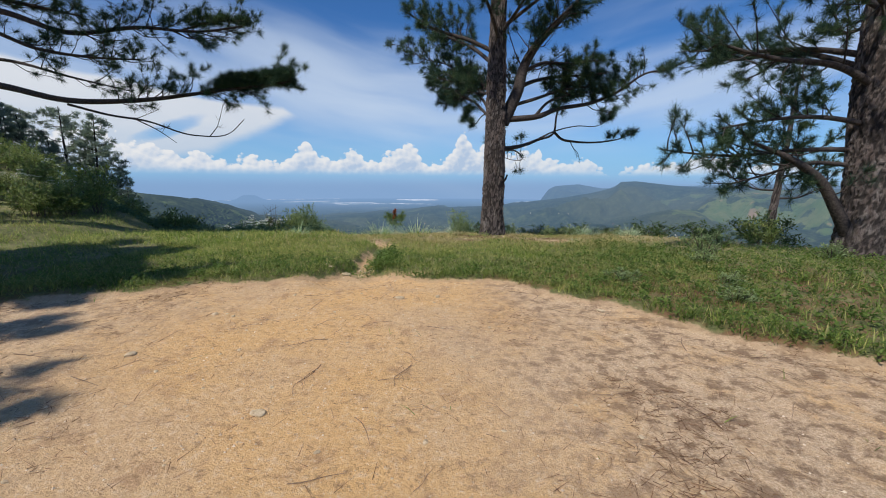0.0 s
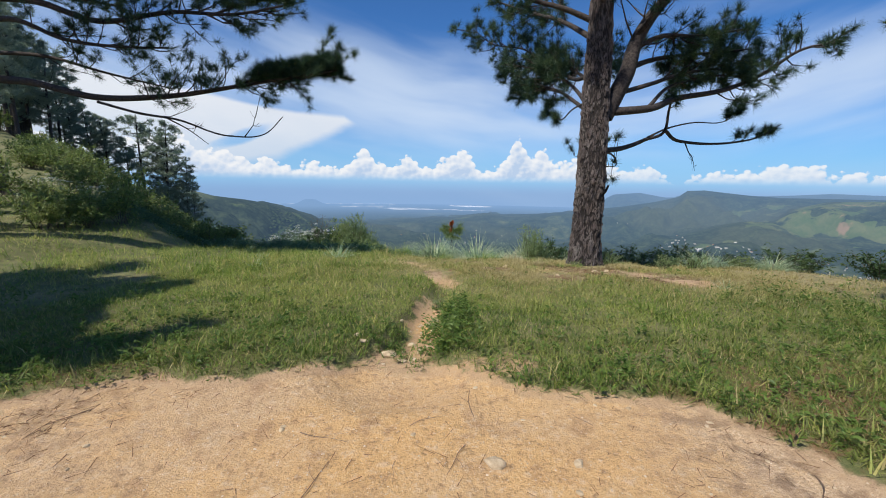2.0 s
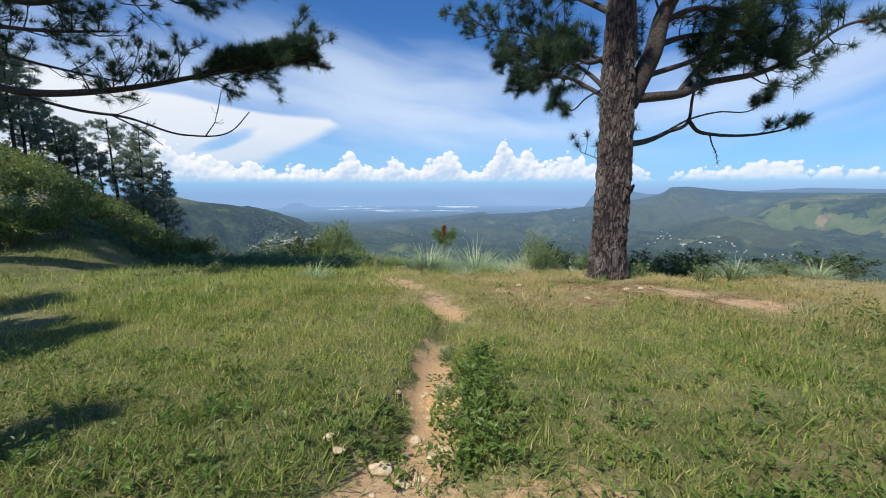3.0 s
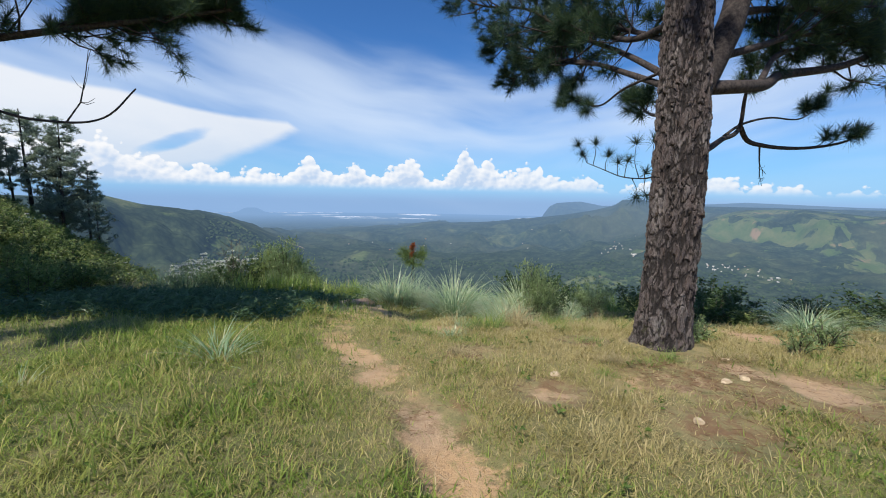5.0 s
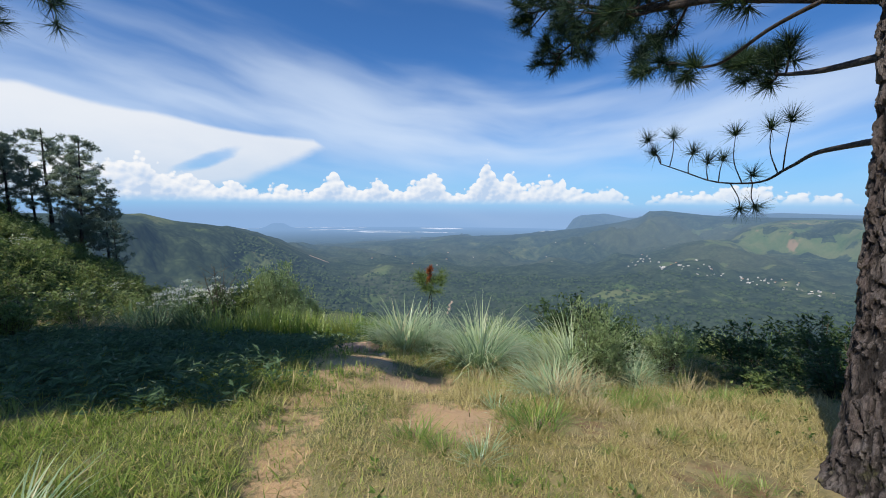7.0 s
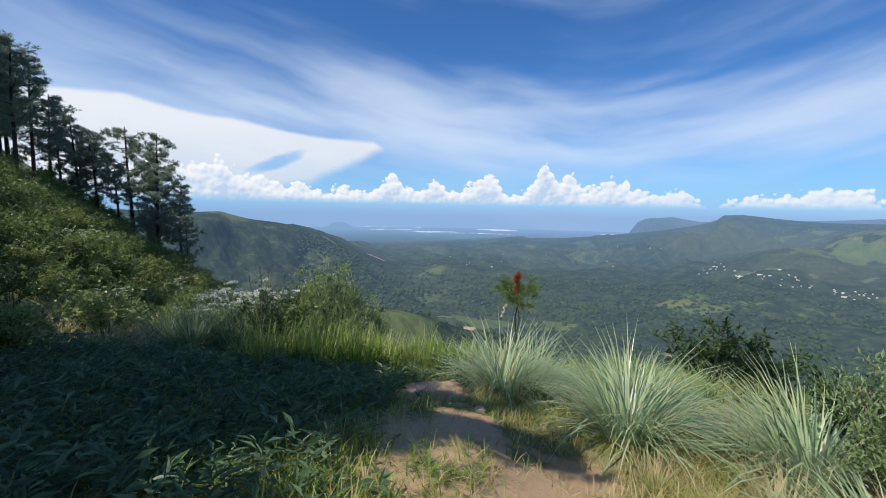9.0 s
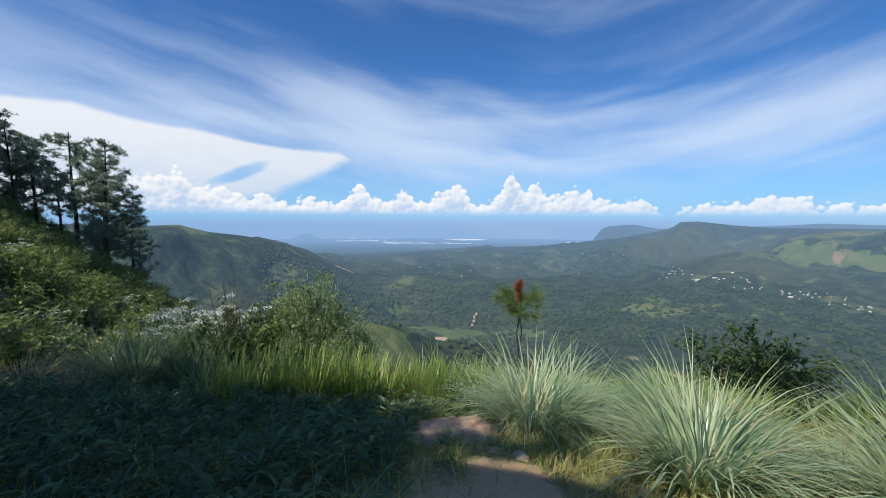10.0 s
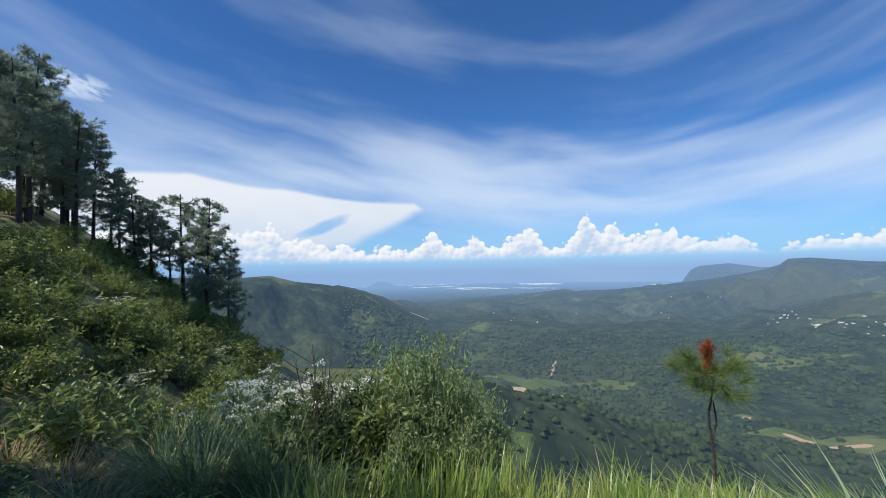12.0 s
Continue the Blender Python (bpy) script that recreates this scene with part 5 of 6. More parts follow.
def build_lawn():
    n = 600000
    x, y = rng.uniform(-12.0, 9.0, n), rng.uniform(1.0, 19.0, n)
    bare = bare_share(x, y)
    clump = 0.6 * rolling(x, y, 1.6, 3, 90) + 0.8 * rolling(x, y, 5.0, 3, 91)
    shady = smooth01(-3.6, -5.0, x) * smooth01(12.2, 13.4, y)
    bank = smooth01(0.55, 0.1, np.abs(y - earth_line(x) - 0.22))
    near = np.exp(-np.maximum(np.abs(x + 0.8) - 4.0, 0) / 4.5)
    thin = 0.93 * smooth01(0.1, 0.8, litter_share(x, y)) * smooth01(6.0, 8.0, y)
    thin = np.maximum(thin, 0.7 * smooth01(0.05, 0.45, rolling(x, y, 0.8, 3, 58)) * parched_share(x, y))
    keep = rng.uniform(size=n) < np.clip((1 - 1.25 * bare) * (0.46 + 0.85 * clump + 0.6 * bank) * near * (1 - thin) * (1 - 0.65 * shady) + 0.02 * (bare > 0.5) * (y > 5.3), 0, 1)
    keep &= (np.hypot(x - 1.61, y - 11.06) > 0.52)
    x, y, clump, bank = x[keep], y[keep], clump[keep], bank[keep]
    n = len(x)
    parched = parched_share(x, y) + 0.06 + 0.46 * smooth01(6.4, 8.0, y) * smooth01(-4.6, -2.4, x + 0.8 * rolling(x, y, 0.9, 3, 95))
    tall = 1 + 0.9 * smooth01(11.5, 14.0, y) + 0.5 * smooth01(0.1, 0.6, clump) + 0.35 * bank + 0.4 * smooth01(2.0, 5.0, x) * smooth01(8, 5, y)
    tall = tall + 0.7 * smooth01(-2.2, -3.4, x) * smooth01(6.5, 8.0, y)
    length = rng.uniform(0.05, 0.13, n) * tall
    base = np.stack([x, y, relief(x, y) - 0.008], 1)
    v, f = blades(base, length, rng.uniform(0.0065, 0.0145, n) * (0.75 + 0.25 * tall), rng.uniform(0, 6.283, n), rng.uniform(0.15, 1.05, n), rng.uniform(0.2, 1.5, n), 2)
    dry = np.repeat(rng.uniform(size=n) < 0.75 * parched * (1 + 1.1 * rolling(x, y, 0.9, 3, 57)), 3)
    lush = np.repeat(rng.uniform(size=n) < lush_share(x, y), 3)
    tagged(new("lawn_grass", mesh_of("lawn_grass", v, f[~dry & ~lush], M_LAWN)), "short green grass with yellowed blades on the hilltop", "grass", kind="stuff")
    tagged(new("lush_grass", mesh_of("lush_grass", v, f[~dry & lush], M_LAWN_LUSH)), "dark green grass beside the sandy yard", "grass", kind="stuff")
    # the low matted layer of creeping grass between the blades
    k = 620000
    x, y = rng.uniform(-5.5, 4.5, k), rng.uniform(4.0, 14.0, k)
    mat = rolling(x, y, 3.5, 3, 97)
    keep = rng.uniform(size=k) < np.clip((1 - 1.35 * bare_share(x, y)) * (0.62 + 0.5 * mat) * (1 - 0.92 * smooth01(0.2, 0.8, litter_share(x, y)) * smooth01(6.0, 8.0, y)), 0, 1)
    keep &= np.hypot(x - 1.61, y - 11.06) > 0.52
    x, y = x[keep], y[keep]
    k = len(x)
    flat, ff = blades(np.stack([x, y, relief(x, y) - 0.004], 1), rng.uniform(0.035, 0.085, k), rng.uniform(0.006, 0.012, k), rng.uniform(0, 6.283, k), rng.uniform(0.35, 1.35, k), rng.uniform(0.0, 0.4, k), 1)
    brown = rng.uniform(size=k) < 0.12 + (0.62 + 0.7 * rolling(x, y, 0.9, 3, 57)) * (parched_share(x, y) + 0.4 * smooth01(6.4, 8.0, y) * smooth01(-4.6, -2.4, x))
    lush = rng.uniform(size=k) < lush_share(x, y)
    tagged(new("matted_lush_grass", mesh_of("matted_lush_grass", flat, ff[~brown & lush], M_LAWN_LUSH)), "low matted dark green grass beside the yard", "grass", kind="stuff")
    tagged(new("matted_grass", mesh_of("matted_grass", flat, ff[~brown & ~lush], M_LAWN)), "low matted green grass covering the earth", "grass", kind="stuff")
    tagged(new("matted_dry_grass", mesh_of("matted_dry_grass", flat, ff[brown], M_LAWN_DRY)), "low matted yellowed grass covering the earth", "grass", kind="stuff")
    tagged(new("parched_grass", mesh_of("parched_grass", v, f[dry], M_LAWN_DRY)), "yellowed dry grass round the old pine", "grass", kind="stuff")


def leaf_quads(base, way, length, width, fold=0.25):
    """Pointed leaves of two halves with a keel."""
    n = len(base)
    side = np.cross(way, rng.normal(size=(n, 3)) * 0.5 + (0, 0, 1.0))
    side /= np.linalg.norm(side, axis=1)[:, None] + 1e-9
    up = np.cross(side, way)
    L, W = np.asarray(length)[:, None], np.asarray(width)[:, None]
    mid = base + way * L * 0.45
    v = np.stack([base, mid - side * W / 2 + up * W * fold, base + way * L - up * L * 0.08, mid + side * W / 2 + up * W * fold], 1).reshape(-1, 3)
    f = (np.arange(n)[:, None, None] * 4 + np.array([(0, 1, 2), (0, 2, 3)])[None]).reshape(-1, 3)
    return v, f


def build_weeds():
    n = 14000
    x, y = rng.uniform(-9, 8.5, n), rng.uniform(1.5, 15.0, n)
    bank = smooth01(0.9, 0.1, np.abs(y - earth_line(x) - 0.35))
    keep = rng.uniform(size=n) < (1 - bare_share(x, y)) * (0.08 + 1.1 * lush_share(x, y)) * (0.30 + 0.6 * bank + 0.5 * smooth01(1.5, 4, x) * smooth01(9, 6, y) + 0.3 * smooth01(0.1, 0.5, rolling(x, y, 0.8, 3, 44)))
    extra = 170
    x = np.concatenate([x[keep], -0.80 + 0.12 * rng.normal(size=extra)])
    y = np.concatenate([y[keep], rng.uniform(5.2, 6.7, extra)])
    m, per = len(x), 9
    z = relief(x, y)
    high = np.concatenate([np.full(m - extra, 0.09), np.full(extra, 0.13)]) * rng.uniform(0.6, 1.4, m)
    t = np.repeat(np.arange(m), per)
    a = rng.uniform(0, 6.283, m * per)
    rise = rng.uniform(0.05, 0.9, m * per)
    way = np.stack([np.cos(a), np.sin(a), rise * 0.9], 1)
    way /= np.linalg.norm(way, axis=1)[:, None]
    base = np.stack([x[t], y[t], z[t] + rng.uniform(0, 1, m * per) * high[t]], 1) + way * 0.015
    length = rng.uniform(0.025, 0.062, m * per)
    v, f = leaf_quads(base, way, length, length * rng.uniform(0.35, 0.6, m * per))
    tagged(new("lawn_weeds", mesh_of("lawn_weeds", v, f, M_WEED)), "low broad-leaved weeds among the grass", "weeds", kind="stuff")


def build_shade_weeds():
    """Leafy weeds that fill the shade below the hillside; their dark tone deepens it."""
    m, per = 3600, 11
    x, y = rng.uniform(-12.5, -3.2, m), rng.uniform(12.0, 17.9, m)
    keep = (rng.uniform(size=m) < smooth01(-3.0, -4.8, x + 0.8 * rolling(x, y, 0.9, 3, 47)) * smooth01(11.8, 13.2, y)) & (bare_share(x, y) < 0.4)
    x, y = x[keep], y[keep]
    m = len(x)
    t = np.repeat(np.arange(m), per)
    high = rng.uniform(0.08, 0.30, m) * (1 + 0.6 * rolling(x, y, 1.2, 3, 48))
    a, rise = rng.uniform(0, 6.283, m * per), rng.uniform(-0.1, 0.8, m * per)
    way = np.stack([np.cos(a), np.sin(a), rise], 1)
    way /= np.linalg.norm(way, axis=1)[:, None]
    base = np.stack([x[t], y[t], relief(x, y)[t] + rng.uniform(0, 1, m * per) * high[t]], 1) + way * 0.02
    size = rng.uniform(0.06, 0.19, m * per)
    v, f = leaf_quads(base, way, size, size * rng.uniform(0.10, 0.34, m * per))
    tagged(new("shade_weeds", mesh_of("shade_weeds", v, f, M_LEAF_SHADED)), "leafy weeds with hillside shade painted into their dark tone", "weeds", kind="stuff")


def tussock(label, group, mat, count, length, width, radius, tilt, bend, dry=0.08, name="grass_tussock", segs=5):
    """A clump of long blades at the origin, with some withered ones."""
    thing = tagged(new(name), label, "grass", group)
    a = rng.uniform(0, 6.283, count)
    r = radius * np.sqrt(rng.uniform(0, 1, count))
    base = np.stack([r * np.cos(a), r * np.sin(a), np.full(count, -0.05)], 1)
    lean = tilt[0] + (tilt[1] - tilt[0]) * np.clip(r / radius, 0, 1) * rng.uniform(0.4, 1.2, count)
    args = (length * rng.uniform(0.55, 1.1, count), width * rng.uniform(0.7, 1.25, count), a + rng.normal(size=count) * 0.6, lean, rng.uniform(*bend, count))
    v, f = blades(base, *args, segs)
    tagged(part("foliage", mesh_of("foliage", v, f, mat), thing), kind="stuff")
    k = max(6, int(count * dry))
    v, f = blades(base[:k], length * rng.uniform(0.4, 1.0, k), width * rng.uniform(0.6, 1.0, k), rng.uniform(0, 6.283, k), rng.uniform(0.1, 1.0, k), rng.uniform(0.3, 2.0, k), 5)
    tagged(part("dry_foliage", mesh_of("dry_foliage", v, f, M_STRAW), thing, "straw-coloured dry blades"), kind="stuff")
    return thing


def shrub(label, group, height, radius, leaves, leaf, mat, blossom=0, stems=12, upright=0.5, name="shrub", shown=2):
    """A shrub of arching stems set with leaves, some with flat white flower heads."""
    thing = tagged(new(name), label, "shrub", group)
    pieces, spots, ways, ends = [], [], [], []
    for k in range(stems):
        a, lean = k * 2.4 + rng.uniform(-0.4, 0.4), radius * math.sqrt((k + 0.5) / stems) * rng.uniform(0.7, 1.15)
        top = height * (1 - 0.45 * (lean / radius) ** 2) * rng.uniform(0.72, 1.12)
        d = np.array([math.cos(a), math.sin(a), 0])
        line = spline([d * 0.12 * radius - (0, 0, 0.08), d * lean * 0.55 + (0, 0, top * upright), d * lean + (0, 0, top)], 9)
        pieces.append(tube(line[::2], np.linspace(0.014, 0.004, 5), 3))
        ends.append(line[-1])
        for q in range(5):
            i = rng.integers(3, 8)
            w = rng.normal(size=3) * (0.6, 0.6, 0.35) + (0, 0, 0.55) + d * 0.4
            w /= np.linalg.norm(w)
            tip = line[i] + w * rng.uniform(0.16, 0.36) * max(height, radius)
            sub = spline([line[i], (line[i] + tip) / 2 + (0, 0, 0.01), tip], 5)
            if q < shown:
                pieces.append(tube(sub[::2], np.linspace(0.007, 0.003, 3), 3))
            ends.append(tip)
            spots.append(sub[1:])
            ways.append(np.repeat(w[None], 4, 0))
        spots.append(line[3:])
        ways.append(np.repeat(((line[-1] - line[0]) / np.linalg.norm(line[-1] - line[0]))[None], 6, 0))
    spots, ways = np.concatenate(spots), np.concatenate(ways)
    pick = rng.integers(0, len(spots), leaves)
    way = ways[pick] * 0.45 + rng.normal(size=(leaves, 3)) * 0.75 + (0, 0, 0.12)
    way /= np.linalg.norm(way, axis=1)[:, None]
    base = spots[pick] + rng.normal(size=(leaves, 3)) * 0.030 * max(height, radius)
    size = leaf * rng.uniform(0.55, 1.25, leaves)
    tagged(part("branching", mesh_of("branching", *joined(pieces), M_STALK, True), thing, "thin woody stems"), kind="stuff")
    tagged(part("foliage", mesh_of("foliage", *leaf_quads(base, way, size, size * rng.uniform(0.30, 0.48, leaves)), mat), thing), kind="stuff")
    if blossom:
        ends = np.array(ends)
        high = ends[np.argsort(-ends[:, 2])][: max(blossom, 1)]
        t = np.repeat(np.arange(len(high)), 34)
        a, r = rng.uniform(0, 6.283, len(t)), 0.088 * np.sqrt(rng.uniform(0, 1, len(t)))
        base = high[t] + np.stack([r * np.cos(a), r * np.sin(a), 0.03 - 1.6 * r * r + rng.normal(size=len(t)) * 0.012], 1)
        w = np.stack([np.cos(a), np.sin(a), rng.uniform(0.1, 1.0, len(t))], 1)
        w /= np.linalg.norm(w, axis=1)[:, None]
        part("blossom", mesh_of("blossom", *leaf_quads(base, w, np.full(len(t), 0.026), np.full(len(t), 0.022)), M_FLOWER), thing, "flat heads of small white flowers")
    return thing


def scatter(kinds, rows):
    """Sets the kinds out: the first of each is the thing itself, the others copies. Rows: kind, x, y, size, squeeze in height."""
    placed = set()
    for n, (k, x, y, size, tall) in enumerate(rows):
        m = Matrix.LocRotScale((x, y, z_at(x, y) - 0.02), Euler((0, 0, n * 2.1)), Vector((size, size, size * tall)))
        if k in placed:
            copy_thing(kinds[k], m).matrix_basis = m
        else:
            kinds[k].matrix_basis = m
            placed.add(k)


def build_tussocks():
    kinds = [
        tussock("blue-green grass tussock with long arching blades", "tussocks along the edge", M_BLUE, 460, 1.25, 0.025, 0.26, (0.02, 0.70), (0.5, 2.1), segs=4),
        tussock("pale green grass tussock with drooping blades", "tussocks along the edge", M_BLUE, 340, 1.05, 0.023, 0.22, (0.05, 0.8), (0.6, 2.2), segs=4),
        tussock("upright stand of tall yellow-green grass", "tall grass on the slope", M_TALL, 105, 1.0, 0.036, 0.36, (0.0, 0.26), (0.0, 0.8), 0.05, segs=4),
        tussock("dry straw-coloured grass clump with some green blades", "dry clumps on the slope", M_STRAW, 130, 0.62, 0.012, 0.16, (0.05, 0.6), (0.2, 1.4)),
        tussock("loose clump of long green meadow grass", "meadow clumps on the slope", M_TALL, 120, 0.55, 0.017, 0.26, (0.05, 0.7), (0.3, 1.6), 0.15, segs=3),
        tussock("small pale tuft of broad grass blades on the lawn", "tufts on the lawn", M_BLUE, 42, 0.48, 0.016, 0.07, (0.3, 0.9), (0.3, 1.3), 0.2),
        tussock("blue-green long grass with shade painted into its dark tone", "shaded grass below the hillside", M_LEAF_SHADED, 420, 1.2, 0.022, 0.26, (0.02, 0.7), (0.5, 2.0), 0.04, segs=4),
    ]
    rows = [(0, -0.95, 16.6, 1.32, 1.0), (0, -2.65, 17.5, 1.15, 1.0), (0, -2.2, 17.9, 1.05, 1.0), (0, 0.75, 15.9, 1.3, 0.95), (1, -0.3, 17.7, 0.95, 1.0), (1, -0.05, 13.85, 0.92, 0.95), (1, 0.35, 16.5, 0.9, 1.1), (1, 1.75, 15.7, 0.85, 1.0), (1, -2.0, 18.4, 0.9, 1.0), (1, 2.3, 17.2, 1.0, 1.0),
            (1, 4.6, 12.3, 0.75, 0.9), (1, 5.3, 13.1, 0.8, 0.9), (1, 6.1, 12.2, 0.7, 0.9), (1, -3.3, 18.2, 0.8, 1.0), (6, -9.2, 18.3, 1.15, 1.1), (6, -8.3, 18.5, 1.1, 1.1), (6, -10.2, 18.7, 1.15, 1.1), (6, -8.8, 19.0, 1.1, 1.1), (6, -7.7, 18.2, 0.8, 0.9), (1, -1.4, 20.2, 0.9, 1.0), (1, 0.9, 19.5, 0.9, 1.0),
            (0, -0.4, 18.9, 0.9, 1.0), (1, -2.9, 20.0, 0.9, 1.0)]
    for k in range(15):
        rows.append((2, -6.9 + 0.27 * k + rng.normal() * 0.08, 17.35 + 0.10 * k + rng.uniform(-0.15, 0.35), rng.uniform(0.85, 1.08), rng.uniform(0.9, 1.1) - 0.014 * k))
    for k in range(9):
        rows.append((2, -5.9 + 0.33 * k, 18.6 + 0.05 * k + rng.uniform(-0.2, 0.3), rng.uniform(0.85, 1.05), 1.0 - 0.03 * k))
    for x, y, s in ((0.15, 13.6, 1.0), (0.35, 14.3, 1.1), (0.8, 14.6, 0.9), (-0.1, 14.9, 1.0), (1.2, 13.9, 0.8), (0.9, 15.3, 1.1), (-1.0, 15.3, 0.8), (2.0, 14.4, 0.9), (-9.6, 17.3, 1.2), (-10.7, 17.7, 1.4), (-11.6, 17.0, 1.4), (-12.4, 18.2, 1.5), (-11.0, 18.6, 1.4), (-8.9, 17.0, 1.0)):
        rows.append((3, x, y, s, 1.0))
    for k in range(62):
        x, y = rng.uniform(-4.2, 6.5), rng.uniform(18.4, 24.5)
        rows.append((4, x, y, rng.uniform(1.4, 2.1), rng.uniform(0.85, 1.1)))
    for k in range(46):
        x, y = rng.uniform(-9.5, -4.2), rng.uniform(13.6, 17.6)
        rows.append((4, x, y, rng.uniform(0.35, 0.65), rng.uniform(0.6, 0.9)))
    for k in range(26):
        x, y = rng.uniform(-1.2, 3.0), rng.uniform(13.0, 16.2)
        rows.append((4, x, y, rng.uniform(0.4, 0.7), rng.uniform(0.7, 1.0)))
    for k in range(64):
        x, y = rng.uniform(-1.2, 3.2), rng.uniform(9.8, 14.2)
        if bare_share(np.array([x]), np.array([y]))[0] < 0.35 and math.hypot(x - 1.61, y - 11.1) > 0.6:
            rows.append((3 if k % 5 < 2 else 4, x, y, rng.uniform(0.26, 0.46), rng.uniform(0.7, 1.0)))
    rows += [(4, -1.7, 11.8, 0.7, 0.8), (4, -1.45, 11.6, 0.6, 0.8), (5, -1.15, 11.45, 0.75, 1.0), (5, -1.1, 11.6, 0.7, 1.0), (4, -0.6, 12.1, 0.75, 0.9), (4, -0.45, 12.5, 0.8, 0.9), (4, -0.75, 12.6, 0.6, 0.9), (3, 0.15, 12.9, 0.8, 0.7), (3, 0.05, 13.4, 0.9, 0.8), (5, -3.75, 10.25, 1.5, 0.9), (5, -3.6, 10.1, 1.3, 0.9), (5, -3.85, 10.5, 1.2, 0.9), (5, -4.6, 8.6, 0.8, 0.9), (5, -0.9, 13.0, 0.9, 1.0), (5, -4.9, 9.3, 0.9, 0.8), (5, 3.1, 8.4, 0.7, 0.8), (5, 2.6, 12.4, 0.7, 1.0), (5, -3.6, 10.3, 0.6, 1.0)]
    scatter(kinds, rows)


def build_shrubs():
    hill = "shrubs of the overgrown hillside"
    kinds = [
        shrub("dense dark green shrub on the hillside", hill, 1.3, 0.95, 850, 0.15, M_BUSH, shown=1),
        shrub("olive green shrub with upright shoots", hill, 1.5, 0.8, 820, 0.15, M_BUSH, 0, 13, 0.6, shown=1),
        shrub("shrub with flat white flower heads", "white-flowering shrubs", 1.25, 0.8, 1300, 0.090, M_BUSH_LIGHT, 22, 13, 0.6, shown=1),
        shrub("light green leafy shrub at the brink", "leafy shrubs at the brink", 1.5, 0.75, 3400, 0.075, M_BUSH_LIGHT, 0, 16, 0.6),
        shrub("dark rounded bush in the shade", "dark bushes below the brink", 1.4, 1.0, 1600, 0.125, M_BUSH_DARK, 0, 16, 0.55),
        shrub("low bright green shrub beside the lawn", "low shrubs of the lawn", 0.5, 0.35, 700, 0.06, M_BUSH_LIGHT, 0, 10, 0.5),
    ]
    rows = [(0, -7.3, 19.7, 1.1, 1.3), (3, -6.6, 19.8, 1.05, 1.52), (3, -6.95, 20.3, 1.05, 1.55), (3, -7.5, 20.6, 1.1, 1.45), (3, -6.15, 20.4, 0.9, 1.35), (3, -6.1, 19.5, 0.72, 1.3), (3, -6.8, 19.3, 0.75, 1.35), (4, -8.0, 19.5, 1.0, 1.2), (2, -8.0, 20.0, 1.1, 1.3), (2, -9.4, 19.8, 1.1, 1.15), (2, -10.1, 20.0, 1.1, 1.15), (2, -8.7, 19.6, 1.05, 1.2), (2, -8.9, 20.3, 1.1, 1.2), (2, -9.9, 20.8, 1.1, 1.15), (2, -8.9, 21.3, 1.1, 1.2), (2, -10.8, 21.0, 1.1, 1.2), (2, -7.8, 20.9, 1.0, 1.3), (2, -11.4, 22.0, 1.1, 1.1), 
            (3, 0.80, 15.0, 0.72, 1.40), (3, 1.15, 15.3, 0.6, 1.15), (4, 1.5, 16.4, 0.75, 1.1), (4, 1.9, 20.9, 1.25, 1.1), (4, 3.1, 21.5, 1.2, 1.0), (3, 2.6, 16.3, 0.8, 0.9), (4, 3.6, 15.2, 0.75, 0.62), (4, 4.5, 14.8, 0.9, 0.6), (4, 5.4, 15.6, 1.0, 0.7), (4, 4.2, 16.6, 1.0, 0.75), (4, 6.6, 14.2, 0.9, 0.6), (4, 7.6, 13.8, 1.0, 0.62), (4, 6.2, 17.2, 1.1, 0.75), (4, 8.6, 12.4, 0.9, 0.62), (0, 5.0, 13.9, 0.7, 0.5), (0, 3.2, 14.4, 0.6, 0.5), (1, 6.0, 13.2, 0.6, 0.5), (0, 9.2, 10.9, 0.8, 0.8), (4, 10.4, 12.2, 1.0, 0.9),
            (5, 5.1, 6.9, 1.0, 1.0), (5, 3.2, 10.9, 0.7, 1.0), (5, 2.2, 11.4, 0.8, 1.0), (5, 4.0, 11.4, 0.9, 0.9), (5, 4.4, 5.8, 0.7, 0.8), (5, 7.0, 6.3, 0.9, 0.8), (5, 6.2, 8.0, 0.9, 0.8), (5, -1.0, 6.2, 0.38, 0.8), (5, -1.05, 6.9, 0.36, 1.0), (5, 2.6, 4.6, 0.7, 0.6), (5, 3.4, 3.6, 0.7, 0.6), (5, 3.9, 4.4, 0.7, 0.6)]
    r2 = np.random.default_rng(5)
    # left of the lawn
    for k in range(26):
        x, y = r2.uniform(-14.5, -9.4), r2.uniform(8.2, 16.8)
        rows.append((r2.choice([0, 1, 1, 0, 2]), x, y, r2.uniform(0.55, 0.95) + 0.03 * max(0, -10 - x), r2.uniform(0.7, 1.0)))
    # the flank, thinning out with distance
    for k in range(260):
        s = r2.uniform(0, 1) ** 0.85
        y = 17.5 + 33 * s
        edge = -12.0 - 0.75 * (y - 19) if y < 24 else -9.7 - 0.82 * (y - 19)
        x = edge - r2.uniform(-1.5, 22) * (0.45 + 0.55 * s)
        size = r2.uniform(0.75, 1.25) * (1 + 0.55 * s)
        kind = r2.choice([0, 1, 2, 4], p=[0.46, 0.36, 0.03, 0.15])
        rows.append((int(kind), x, y, size, r2.uniform(0.65, 0.95)))
    for k in range(46):
        rows.append((int(r2.choice([0, 1])), r2.uniform(-74, -42), r2.uniform(24, 42), r2.uniform(1.2, 1.9), r2.uniform(0.7, 1.0)))
    scatter(kinds, rows)


